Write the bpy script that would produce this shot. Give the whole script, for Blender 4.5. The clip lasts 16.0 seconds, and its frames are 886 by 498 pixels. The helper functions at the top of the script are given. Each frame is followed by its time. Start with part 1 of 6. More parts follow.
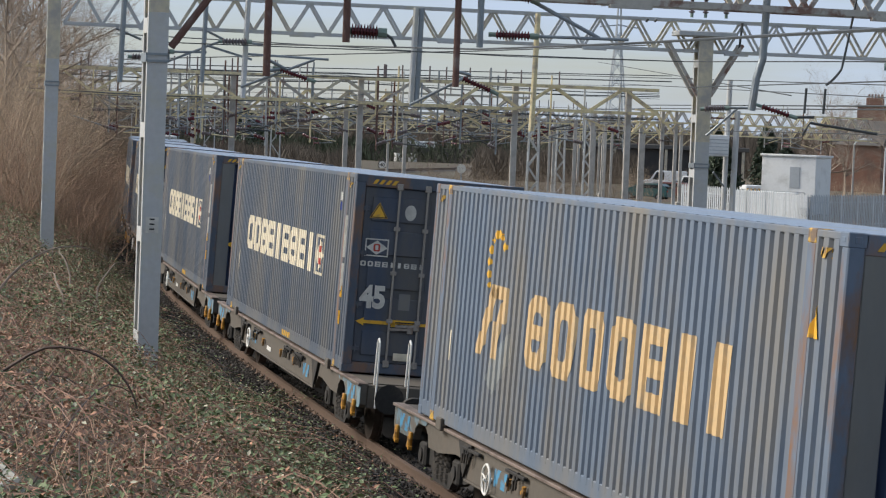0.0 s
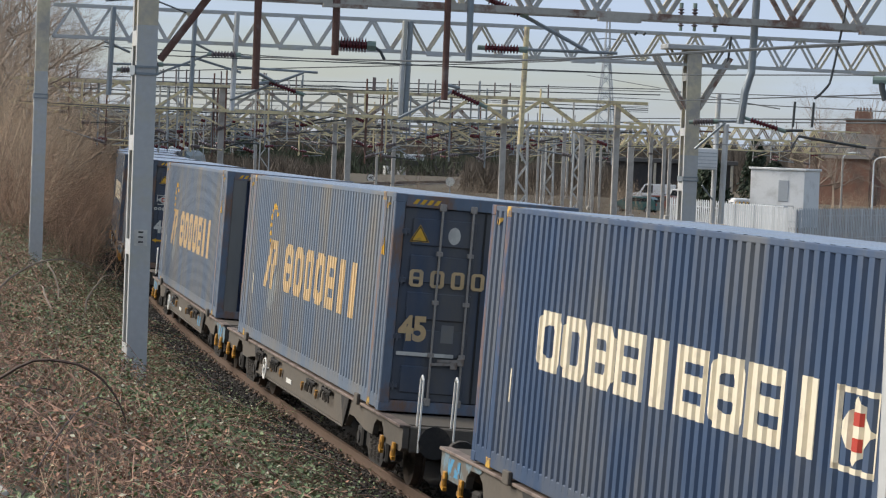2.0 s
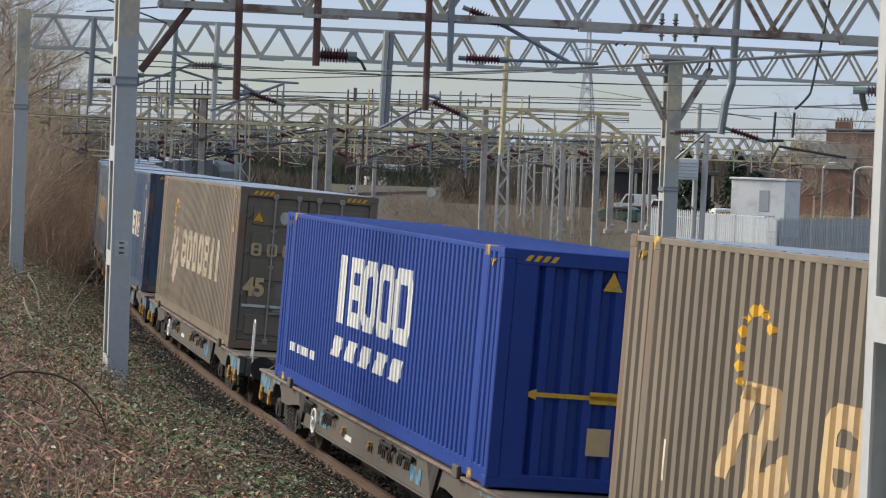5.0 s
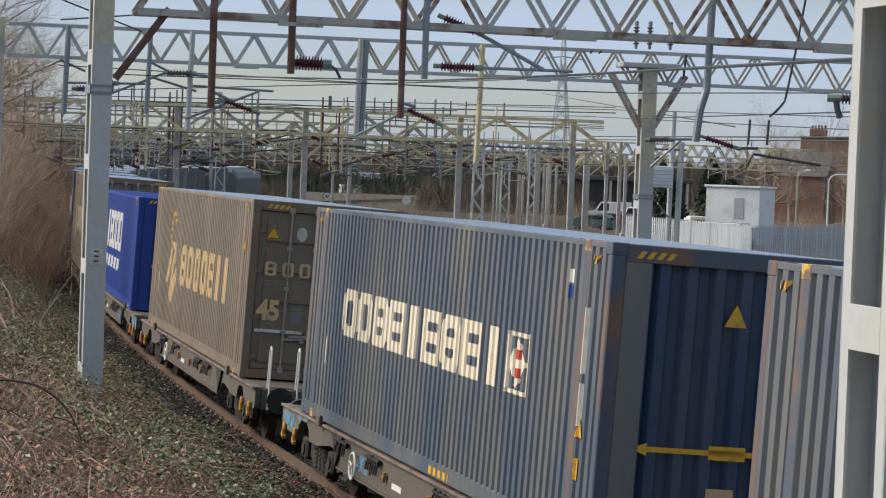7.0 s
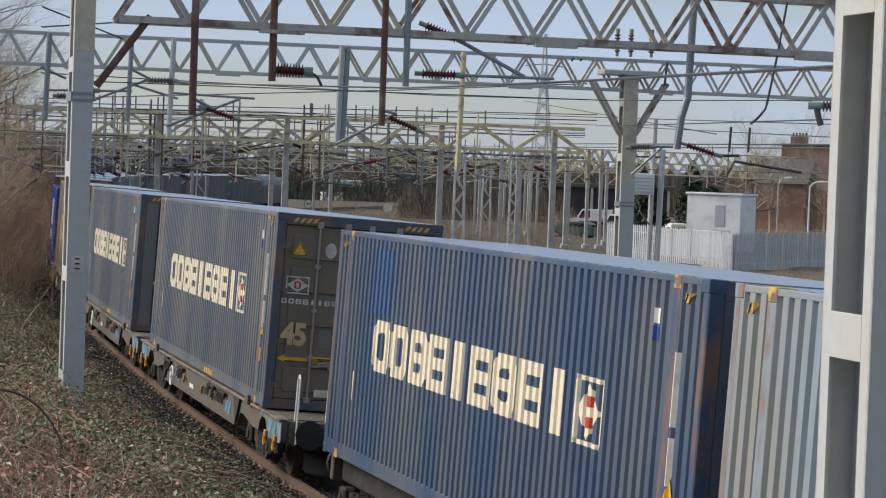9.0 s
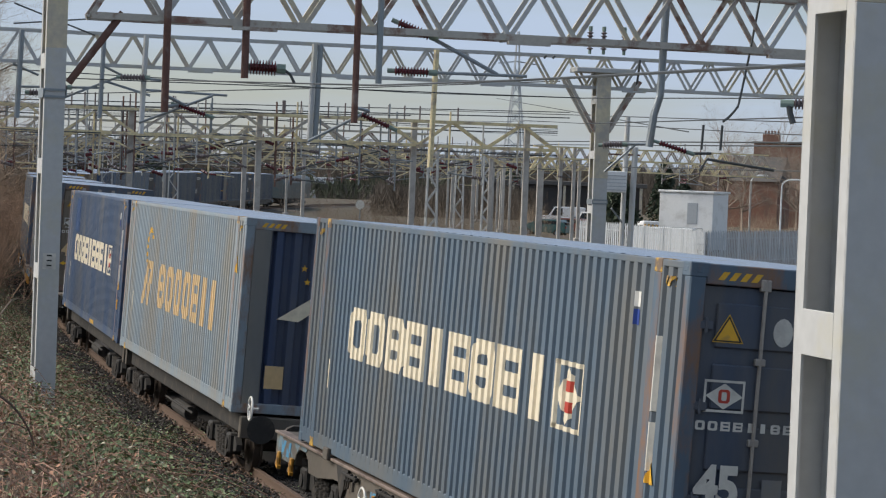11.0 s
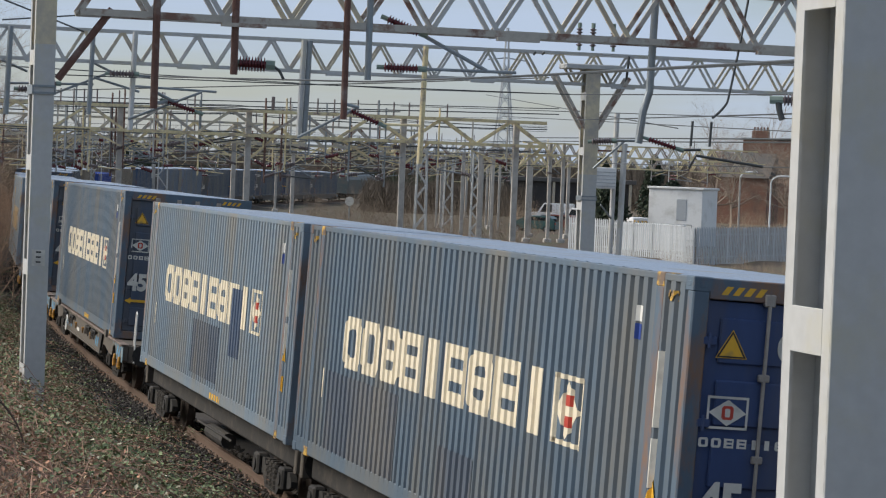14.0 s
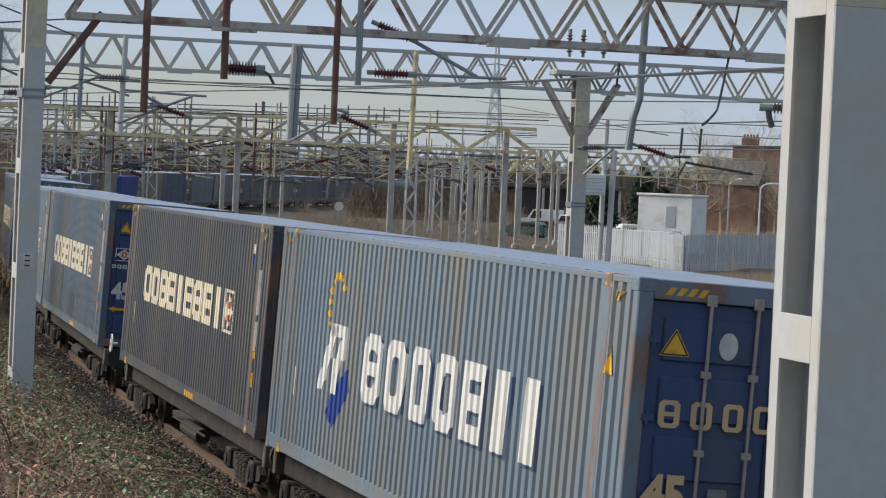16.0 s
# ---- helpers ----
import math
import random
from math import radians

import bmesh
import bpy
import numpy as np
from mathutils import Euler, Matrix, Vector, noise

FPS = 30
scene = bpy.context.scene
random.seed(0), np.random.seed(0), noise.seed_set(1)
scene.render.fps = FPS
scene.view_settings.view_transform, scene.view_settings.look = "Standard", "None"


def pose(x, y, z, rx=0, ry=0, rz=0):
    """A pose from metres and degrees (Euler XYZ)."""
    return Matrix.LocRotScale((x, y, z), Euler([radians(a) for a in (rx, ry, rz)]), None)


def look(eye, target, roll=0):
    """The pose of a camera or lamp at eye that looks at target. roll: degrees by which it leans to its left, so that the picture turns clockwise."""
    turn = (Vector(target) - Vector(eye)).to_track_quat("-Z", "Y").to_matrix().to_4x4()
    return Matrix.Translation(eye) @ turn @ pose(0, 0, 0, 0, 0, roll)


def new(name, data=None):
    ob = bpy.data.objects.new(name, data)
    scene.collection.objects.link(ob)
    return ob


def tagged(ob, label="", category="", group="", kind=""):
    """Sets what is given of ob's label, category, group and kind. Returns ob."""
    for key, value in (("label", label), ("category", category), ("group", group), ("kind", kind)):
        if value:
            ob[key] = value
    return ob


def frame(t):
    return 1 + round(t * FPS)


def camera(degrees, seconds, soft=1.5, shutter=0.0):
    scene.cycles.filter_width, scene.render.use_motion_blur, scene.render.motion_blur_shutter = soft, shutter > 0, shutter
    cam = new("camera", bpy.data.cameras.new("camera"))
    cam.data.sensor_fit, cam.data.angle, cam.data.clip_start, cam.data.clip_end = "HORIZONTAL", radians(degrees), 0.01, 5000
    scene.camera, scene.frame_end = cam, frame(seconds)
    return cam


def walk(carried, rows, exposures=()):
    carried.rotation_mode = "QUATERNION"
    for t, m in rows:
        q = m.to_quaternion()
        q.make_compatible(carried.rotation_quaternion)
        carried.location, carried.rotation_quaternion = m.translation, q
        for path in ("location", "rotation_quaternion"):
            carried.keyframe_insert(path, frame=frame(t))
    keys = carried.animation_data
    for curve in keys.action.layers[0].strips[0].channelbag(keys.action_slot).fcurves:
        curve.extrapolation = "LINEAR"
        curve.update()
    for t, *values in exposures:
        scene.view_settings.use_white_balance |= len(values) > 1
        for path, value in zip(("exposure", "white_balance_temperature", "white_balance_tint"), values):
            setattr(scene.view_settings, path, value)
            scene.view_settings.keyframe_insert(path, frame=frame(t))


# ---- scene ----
import itertools
from functools import lru_cache

EYE = 4.55
cam = camera(19.03, 16.0, soft=1.2)
TURNS = [
    (0.0, 87.515, -2.181, 2.482), (0.5, 87.557, -2.160, 2.432), (1.0, 87.643, -2.122, 2.395), (1.5, 87.760, -2.119, 2.369),
    (2.0, 87.807, -2.227, 2.241), (2.5, 87.869, -2.285, 2.114), (3.0, 87.911, -2.220, 2.049), (3.5, 87.922, -2.161, 2.002),
    (4.0, 87.931, -2.202, 1.983), (6.5, 88.234, -2.070, 1.431), (7.0, 88.240, -2.120, 1.287), (7.5, 88.326, -2.125, 1.157),
    (8.0, 88.435, -2.105, 1.073), (8.5, 88.434, -2.095, 0.977), (9.0, 88.415, -2.109, 0.882), (11.5, 88.358, -2.218, 0.218),
    (12.0, 88.335, -2.232, 0.189), (12.5, 88.337, -2.260, 0.066), (13.0, 88.341, -2.248, -0.007), (13.5, 88.324, -2.258, 0.008),
    (14.0, 88.311, -2.199, 0.057), (14.5, 88.313, -2.340, 0.081), (15.0, 88.344, -2.425, 0.0), (15.5, 88.386, -2.478, -0.106),
    (16.0, 88.442, -2.503, -0.167)]
walk(cam, [(t, pose(0, 0, EYE, rx, ry, rz)) for t, rx, ry, rz in TURNS], ((0.0, 0.40), (4.0, 0.36), (9.0, 0.26), (16.0, 0.24)))

# ---- light ----
world = bpy.data.worlds.new("sky")
scene.world = world
world.use_nodes = True
SUN_EL, SUN_AZ = radians(36), radians(276)      # azimuth clockwise from +y
wn = world.node_tree.nodes
sky = wn.new("ShaderNodeTexSky")
sky.sky_type, sky.sun_disc, sky.sun_elevation, sky.sun_rotation = "NISHITA", False, SUN_EL, SUN_AZ
sky.dust_density, sky.air_density = 0.6, 1.0
coords = wn.new("ShaderNodeTexCoord")
cloud = wn.new("ShaderNodeTexNoise")
cloud.inputs["Scale"].default_value, cloud.inputs["Detail"].default_value = 3.0, 6.0
stretch = wn.new("ShaderNodeMapping")
stretch.inputs["Scale"].default_value = (1, 1, 9)
band = wn.new("ShaderNodeValToRGB")
band.color_ramp.elements[0].position, band.color_ramp.elements[1].position = 0.38, 0.62
band.color_ramp.elements[0].color = (0.3, 0.3, 0.3, 1)
mix = wn.new("ShaderNodeMixRGB")
mix.inputs[2].default_value = (5.6, 6.75, 8.6, 1)
wl = world.node_tree.links
wl.new(coords.outputs["Generated"], stretch.inputs[0])
wl.new(stretch.outputs[0], cloud.inputs["Vector"])
wl.new(cloud.outputs[0], band.inputs[0])
wl.new(band.outputs[0], mix.inputs[0])
wl.new(sky.outputs[0], mix.inputs[1])
wl.new(mix.outputs[0], wn["Background"].inputs[0])
wn["Background"].inputs[1].default_value = 0.073
sun = new("sun", bpy.data.lights.new("sun", "SUN"))
sun.data.energy, sun.data.angle, sun.data.color = 3.6, radians(40), (1, 0.92, 0.81)
sun.matrix_world = look((0, 0, 50), (-50 * math.sin(SUN_AZ), -50 * math.cos(SUN_AZ), 50 - 50 * math.tan(SUN_EL)))


# ---- materials ----
def mat(name, colour, rough=0.6, metal=0.0, grain=20.0, vary=0.25, bump=0.1, dirt=None, dirt_at=(0.5, 0.7), dirt_scale=1.5, per=0.0, stretch=(1, 1, 1)):
    """A surface with fine grain, blotches at a larger scale (dirt) and, with per, a shift of brightness from piece to piece."""
    m = bpy.data.materials.new(name)
    m.use_nodes = True
    n, l = m.node_tree.nodes, m.node_tree.links
    b = n["Principled BSDF"]
    b.inputs["Roughness"].default_value, b.inputs["Metallic"].default_value = rough, metal
    tc, mp = n.new("ShaderNodeTexCoord"), n.new("ShaderNodeMapping")
    mp.inputs["Scale"].default_value = stretch
    l.new(tc.outputs["Object"], mp.inputs[0])
    fine = n.new("ShaderNodeTexNoise")
    fine.inputs["Scale"].default_value, fine.inputs["Detail"].default_value = grain, 5
    l.new(mp.outputs[0], fine.inputs["Vector"])
    ramp = n.new("ShaderNodeMapRange")
    ramp.inputs[3].default_value, ramp.inputs[4].default_value = 1 - vary, 1 + vary
    l.new(fine.outputs[0], ramp.inputs[0])
    mul = n.new("ShaderNodeVectorMath")
    mul.operation = "SCALE"
    mul.inputs[0].default_value = colour
    l.new(ramp.outputs[0], mul.inputs["Scale"])
    out = mul.outputs[0]
    if per:
        info, pr, m2 = n.new("ShaderNodeObjectInfo"), n.new("ShaderNodeMapRange"), n.new("ShaderNodeVectorMath")
        geo, add, fr = n.new("ShaderNodeNewGeometry"), n.new("ShaderNodeMath"), n.new("ShaderNodeMath")
        fr.operation = "FRACT"
        l.new(info.outputs["Random"], add.inputs[0])
        l.new(geo.outputs["Random Per Island"], add.inputs[1])
        l.new(add.outputs[0], fr.inputs[0])
        l.new(fr.outputs[0], pr.inputs[0])
        pr.inputs[3].default_value, pr.inputs[4].default_value = 1 - per, 1 + per
        m2.operation = "SCALE"
        l.new(out, m2.inputs[0])
        l.new(pr.outputs[0], m2.inputs["Scale"])
        out = m2.outputs[0]
    if dirt:
        big, cr, mx = n.new("ShaderNodeTexNoise"), n.new("ShaderNodeValToRGB"), n.new("ShaderNodeMixRGB")
        big.inputs["Scale"].default_value, big.inputs["Detail"].default_value, big.inputs["Roughness"].default_value = dirt_scale, 7, 0.65
        l.new(mp.outputs[0], big.inputs["Vector"])
        cr.color_ramp.elements[0].position, cr.color_ramp.elements[1].position = dirt_at
        l.new(big.outputs[0], cr.inputs[0])
        l.new(cr.outputs[0], mx.inputs[0])
        l.new(out, mx.inputs[1])
        mx.inputs[2].default_value = (*dirt, 1)
        out = mx.outputs[0]
    l.new(out, b.inputs["Base Color"])
    if bump:
        bp = n.new("ShaderNodeBump")
        bp.inputs["Strength"].default_value, bp.inputs["Distance"].default_value = bump, 0.02
        l.new(fine.outputs[0], bp.inputs["Height"])
        l.new(bp.outputs[0], b.inputs["Normal"])
    return m


STEEL_GREY = mat("galvanised_grey_paint", (0.47, 0.475, 0.47), 0.55, 0, 12, 0.14, 0.05, (0.47, 0.45, 0.36), (0.52, 0.7), 1.2)
STEEL_RUST = mat("rust_stained_grey_steel", (0.44, 0.41, 0.36), 0.65, 0, 12, 0.2, 0.05, (0.20, 0.11, 0.08), (0.50, 0.62), 2.4)
STEEL_YELLOW = mat("lichened_steel", (0.60, 0.53, 0.38), 0.7, 0, 10, 0.25, 0.08, (0.40, 0.37, 0.33), (0.4, 0.6), 2.0)
YARD_GREY = mat("weathered_concrete_grey", (0.47, 0.44, 0.40), 0.8, 0, 6, 0.2, 0.08, (0.27, 0.24, 0.21), (0.48, 0.68), 1.4)
RUST = mat("rusty_steel", (0.13, 0.065, 0.05), 0.8, 0, 15, 0.35, 0.1, (0.22, 0.17, 0.15), (0.5, 0.7), 3)
RAIL = mat("rusty_rail", (0.13, 0.085, 0.06), 0.7, 0, 20, 0.3, 0.1)
RAIL_HEAD = mat("worn_rail_head", (0.5, 0.48, 0.45), 0.3, 0.8, 20, 0.1, 0.02)
BALLAST = mat("ballast_stone", (0.036, 0.031, 0.027), 0.9, 0, 30, 0.3, 0.3, per=0.45)
SOIL = mat("dead_grass_and_soil", (0.085, 0.06, 0.043), 0.95, 0, 6, 0.5, 0.5, (0.075, 0.08, 0.042), (0.45, 0.62), 0.5)
DARK = mat("dark_underframe", (0.026, 0.024, 0.022), 0.8, 0, 15, 0.4, 0.1, (0.075, 0.062, 0.05), (0.52, 0.72), 3)


# ---- small builders ----
def add_box(bm, lo, hi, bevel=0.0):
    """An axis-aligned box into bm."""
    vs = [bm.verts.new((x, y, z)) for x in (lo[0], hi[0]) for y in (lo[1], hi[1]) for z in (lo[2], hi[2])]
    fs = [bm.faces.new([vs[i] for i in q]) for q in ((0, 1, 3, 2), (4, 6, 7, 5), (0, 4, 5, 1), (2, 3, 7, 6), (0, 2, 6, 4), (1, 5, 7, 3))]
    if bevel:
        bmesh.ops.bevel(bm, geom=list({e for f in fs for e in f.edges}), offset=bevel, segments=1, affect="EDGES")
    return bm


def box(lo, hi, bevel=0.0):
    return add_box(bmesh.new(), lo, hi, bevel)


def add_rod(bm, a, b, r, sides=8, r2=None):
    """A round bar from a to b into bm."""
    a, b = Vector(a), Vector(b)
    q = (b - a).to_track_quat("Z", "Y")
    rings = []
    for p, rad in ((a, r), (b, r if r2 is None else r2)):
        rings.append([bm.verts.new(p + q @ Vector((rad * math.cos(k * math.tau / sides), rad * math.sin(k * math.tau / sides), 0))) for k in range(sides)])
    for k in range(sides):
        bm.faces.new((rings[0][k], rings[0][(k + 1) % sides], rings[1][(k + 1) % sides], rings[1][k]))
    bm.faces.new(rings[0][::-1])
    bm.faces.new(rings[1])
    return bm


def rod(a, b, r, sides=8, r2=None):
    return add_rod(bmesh.new(), a, b, r, sides, r2)


def add_path(bm, pts, r, sides=5):
    """A round bar through points, of one piece."""
    pts = [Vector(p) for p in pts]
    last = None
    for k, p in enumerate(pts):
        d = (pts[min(k + 1, len(pts) - 1)] - pts[max(k - 1, 0)]).normalized()
        u = d.cross(Vector((0.31, 0.17, 0.93))).normalized()
        w = d.cross(u)
        rad = r(k / (len(pts) - 1)) if callable(r) else r
        ring = [bm.verts.new(p + u * (rad * math.cos(j * math.tau / sides)) + w * (rad * math.sin(j * math.tau / sides))) for j in range(sides)]
        if last:
            for j in range(sides):
                bm.faces.new((last[j], last[(j + 1) % sides], ring[(j + 1) % sides], ring[j]))
        else:
            bm.faces.new(ring[::-1])
        last = ring
    bm.faces.new(last)
    return bm


def add_bar(bm, a, b, w, h):
    """A square-edged bar from a to b, w wide across the way and h high, into bm."""
    a, b = Vector(a), Vector(b)
    d = (b - a).normalized()
    side = d.cross(Vector((0, 0, 1)))
    side = side.normalized() if side.length > 0.05 else Vector((1, 0, 0))
    up = side.cross(d)
    c = [[bm.verts.new(p + side * (i * w / 2) + up * (j * h / 2)) for i, j in ((-1, -1), (1, -1), (1, 1), (-1, 1))] for p in (a, b)]
    for k in range(4):
        bm.faces.new((c[0][k], c[0][(k + 1) % 4], c[1][(k + 1) % 4], c[1][k]))
    bm.faces.new(c[0][::-1])
    bm.faces.new(c[1])
    return bm


def add_lathe(bm, a, b, profile, sides=12):
    """A turned body along a-b; profile: (share of the way, radius)."""
    a, b = Vector(a), Vector(b)
    q = (b - a).to_track_quat("Z", "Y")
    last = None
    for u, r in profile:
        ring = [bm.verts.new(a.lerp(b, u) + q @ Vector((r * math.cos(k * math.tau / sides), r * math.sin(k * math.tau / sides), 0))) for k in range(sides)]
        if last:
            for k in range(sides):
                bm.faces.new((last[k], last[(k + 1) % sides], ring[(k + 1) % sides], ring[k]))
        else:
            bm.faces.new(ring[::-1])
        last = ring
    bm.faces.new(last)
    return bm


def mesh_of(bm, name, *materials):
    bmesh.ops.recalc_face_normals(bm, faces=bm.faces)
    me = bpy.data.meshes.new(name)
    bm.to_mesh(me)
    bm.free()
    for m in materials:
        me.materials.append(m)
    return me


def part(name, bm, material, parent, label=""):
    ob = new(name, bm if isinstance(bm, bpy.types.Mesh) else mesh_of(bm, name, material))
    ob.parent = parent
    if label:
        ob["label"] = label
    return ob


def thing(name, label, category, group="", kind="", at=None):
    ob = new(name)
    ob.empty_display_size = 0.2
    if at is not None:
        ob.matrix_basis = at
    return tagged(ob, label, category, group, kind)


# ---- the curve of the line ----
CX, CY, RAD = 717.29, 227.06, 743.335
CANT = 2.81
DECK = 0.98                # containers' feet above the rails


def curve_pose(s, side=0.0, up=0.0):
    """The pose on the line at s metres along it, y ahead, x to the inside of the curve, z up from the canted rails."""
    a = s / RAD
    base = pose(CX - RAD * math.cos(a), CY + RAD * math.sin(a), 0, 0, 0, -math.degrees(a))
    return base @ pose(0, 0, DECK, 0, CANT, 0) @ Matrix.Translation((side, 0, up - DECK))


# ---- ground ----
def bank(lat):
    """Height of the ground by its distance to the outside of the line's middle."""
    pts = ((-400, 0.0), (-6, -0.25), (-3.2, -0.45), (-2.3, -0.32), (2.1, -0.32), (2.6, -0.3), (3.4, 0.35), (5.0, 1.55), (7.5, 2.2), (12, 2.75), (40, 3.0), (900, 3.0))
    for (a, za), (b, zb) in zip(pts, pts[1:]):
        if a <= lat <= b:
            return za + (zb - za) * (lat - a) / (b - a)
    return 0.0


def lat_of(x, y):
    return math.hypot(x - CX, y - CY) - RAD


def ground_z(x, y):
    lat = lat_of(x, y)
    z = bank(lat)
    if lat > 2:          # the bank dies away beyond the bend
        z *= max(0.0, min(1.0, (205 - y) / 80))
    if lat > 3 or lat < -6:
        z += 0.22 * noise.noise((x * 0.5, y * 0.5, 0)) + 0.10 * noise.noise((x * 1.7, y * 1.7, 3))
    return z


def build_ground():
    ss = [-1500, -900, -500, -330] + [-270 + 1.5 * k for k in range(200)] + [60, 120, 200, 300, 450, 700, 1000]
    lats = [-700, -500, -350, -250, -180, -120, -80, -55, -40, -28, -20, -14, -9, -6, -4.5, -3.2, -2.3, 0, 2.1, 2.6, 3, 3.4, 3.8, 4.3, 4.8, 5.4, 6, 6.7, 7.5, 8.4, 9.5, 11, 13, 16, 20, 28, 40, 60, 100, 180, 300, 600, 1200, 2500]
    bm = bmesh.new()
    grid = []
    for s in ss:
        a = max(-1.45, min(1.45, s / RAD))
        grid.append([bm.verts.new((CX - (RAD + q) * math.cos(a), CY + (RAD + q) * math.sin(a), ground_z(CX - (RAD + q) * math.cos(a), CY + (RAD + q) * math.sin(a)))) for q in lats])
    for r0, r1 in zip(grid, grid[1:]):
        for k in range(len(lats) - 1):
            bm.faces.new((r0[k], r0[k + 1], r1[k + 1], r1[k]))
    ob = new("ground", mesh_of(bm, "ground", SOIL))
    for p in ob.data.polygons:
        p.use_smooth = True
    tagged(ob, "rough railway bank of dead grass and soil", "ground", kind="structure")
    return ob


build_ground()


def sweep(name, outline, s0, s1, step, material, side=0.0):
    bm = bmesh.new()
    last = None
    s = s0
    while s <= s1:
        m = curve_pose(s, side)
        ring = [bm.verts.new(m @ Vector((x, 0, z))) for x, z in outline]
        if last:
            for k in range(len(ring)):
                bm.faces.new((last[k], last[(k + 1) % len(ring)], ring[(k + 1) % len(ring)], ring[k]))
        last = ring
        s += step
    return mesh_of(bm, name, material)


track = thing("railway_track", "curved railway track of rusty rails on dark ballast", "railway track", kind="structure")
RAIL_OUT = ((-0.07, -0.155), (0.07, -0.155), (0.07, -0.145), (0.012, -0.125), (0.012, -0.04), (0.036, -0.03), (0.036, 0), (-0.036, 0), (-0.036, -0.03), (-0.012, -0.04), (-0.012, -0.125), (-0.07, -0.145))
for sd in (-0.7525, 0.7525):
    part("rail", sweep("rail", RAIL_OUT, -250, 260, 2.0, RAIL, sd), None, track, "rusty running rail")
BED = ((-1.55, -0.15), (1.55, -0.15), (2.6, -0.75), (-2.6, -0.75))
part("ballast_bed", sweep("ballast_bed", BED, -260, 270, 3.0, BALLAST), None, track, "dark dirty stone ballast")


# ---- containers ----
LEN, WID, HGT = 13.716, 2.5, 2.896
PITCH = 0.215


def wave(y, depth=0.046, pitch=PITCH):
    """Depth of the pressed side sheet below its outer face."""
    u = (y / pitch) % 1.0
    if u < 0.50:
        return 0.0
    if u < 0.63:
        return depth * (u - 0.50) / 0.13
    if u < 0.87:
        return depth
    return depth * (1.0 - u) / 0.13


def wave_breaks(a, b, pitch=PITCH):
    out = []
    k = math.floor(a / pitch) - 1
    while k * pitch < b + pitch:
        out += [(k + q) * pitch for q in (0, 0.50, 0.63, 0.87)]
        k += 1
    return [y for y in out if a < y < b]


COLOURS = {}


def paint_mat(name, colour, dust=(0.20, 0.185, 0.16), at=(0.42, 0.68), rough=0.55):
    COLOURS[name] = colour
    return mat(name, colour, rough, 0, 9, 0.22, 0.03, dust, at, 1.0, stretch=(1, 1.0, 0.28))


PAINTS = {
    "slate": paint_mat("slate_blue_container_paint", (0.078, 0.098, 0.13), (0.165, 0.158, 0.145)),
    "steelblue": paint_mat("faded_steel_blue_container_paint", (0.088, 0.128, 0.172), (0.15, 0.148, 0.135)),
    "dusty": paint_mat("dusty_blue_grey_container_paint", (0.128, 0.165, 0.22), (0.205, 0.19, 0.165)),
    "blue": paint_mat("blue_container_paint", (0.04, 0.072, 0.138), (0.115, 0.125, 0.14)),
    "lightblue": paint_mat("chalky_light_blue_container_paint", (0.15, 0.20, 0.25), (0.20, 0.195, 0.175)),
    "brown": paint_mat("dust_brown_container_paint", (0.18, 0.148, 0.11), (0.25, 0.20, 0.145)),
    "royal": paint_mat("royal_blue_container_paint", (0.010, 0.043, 0.25), (0.022, 0.055, 0.21), (0.55, 0.8)),
    "grey": paint_mat("weathered_grey_blue_container_paint", (0.22, 0.27, 0.31), (0.26, 0.24, 0.20)),
    "navy": paint_mat("dark_navy_container_paint", (0.062, 0.066, 0.078), (0.105, 0.098, 0.088)),
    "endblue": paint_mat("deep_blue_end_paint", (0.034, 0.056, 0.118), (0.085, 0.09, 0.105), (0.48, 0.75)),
    "patch": paint_mat("fresh_blue_patch_paint", (0.032, 0.078, 0.19), (0.06, 0.095, 0.17), (0.5, 0.75)),
    "plate": paint_mat("dust_covered_grey_paint", (0.15, 0.155, 0.155), (0.20, 0.19, 0.165)),
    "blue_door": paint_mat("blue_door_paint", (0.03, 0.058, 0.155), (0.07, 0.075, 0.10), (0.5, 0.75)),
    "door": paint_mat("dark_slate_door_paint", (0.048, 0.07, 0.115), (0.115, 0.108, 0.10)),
    "brown_door": paint_mat("dark_brown_door_paint", (0.165, 0.135, 0.10), (0.20, 0.16, 0.12)),
}
# frames of the boxes: the same paints, rusting where they are knocked
FRAMES = {k: mat(m.name + "_rusting", COLOURS[m.name], 0.6, 0, 12, 0.2, 0.05, (0.21, 0.115, 0.065), (0.47 if k != "royal" else 0.68, 0.64 if k != "royal" else 0.8), 2.6, stretch=(1, 1, 0.4)) for k, m in PAINTS.items()}
CREAM = mat("worn_cream_paint", (0.74, 0.66, 0.50), 0.6, 0, 14, 0.12, 0.02, (0.48, 0.42, 0.32), (0.55, 0.75), 2.5)
TAN = mat("worn_tan_yellow_paint", (0.60, 0.42, 0.215), 0.6, 0, 14, 0.15, 0.02, (0.36, 0.30, 0.22), (0.52, 0.75), 2.5)
DUSTY_CREAM = mat("dust_covered_cream_paint", (0.56, 0.47, 0.34), 0.65, 0, 14, 0.15, 0.02, (0.30, 0.235, 0.165), (0.46, 0.66), 3)
WHITE = mat("worn_white_paint", (0.72, 0.71, 0.67), 0.5, 0, 14, 0.08, 0.02, (0.5, 0.48, 0.44), (0.6, 0.8), 2.5)
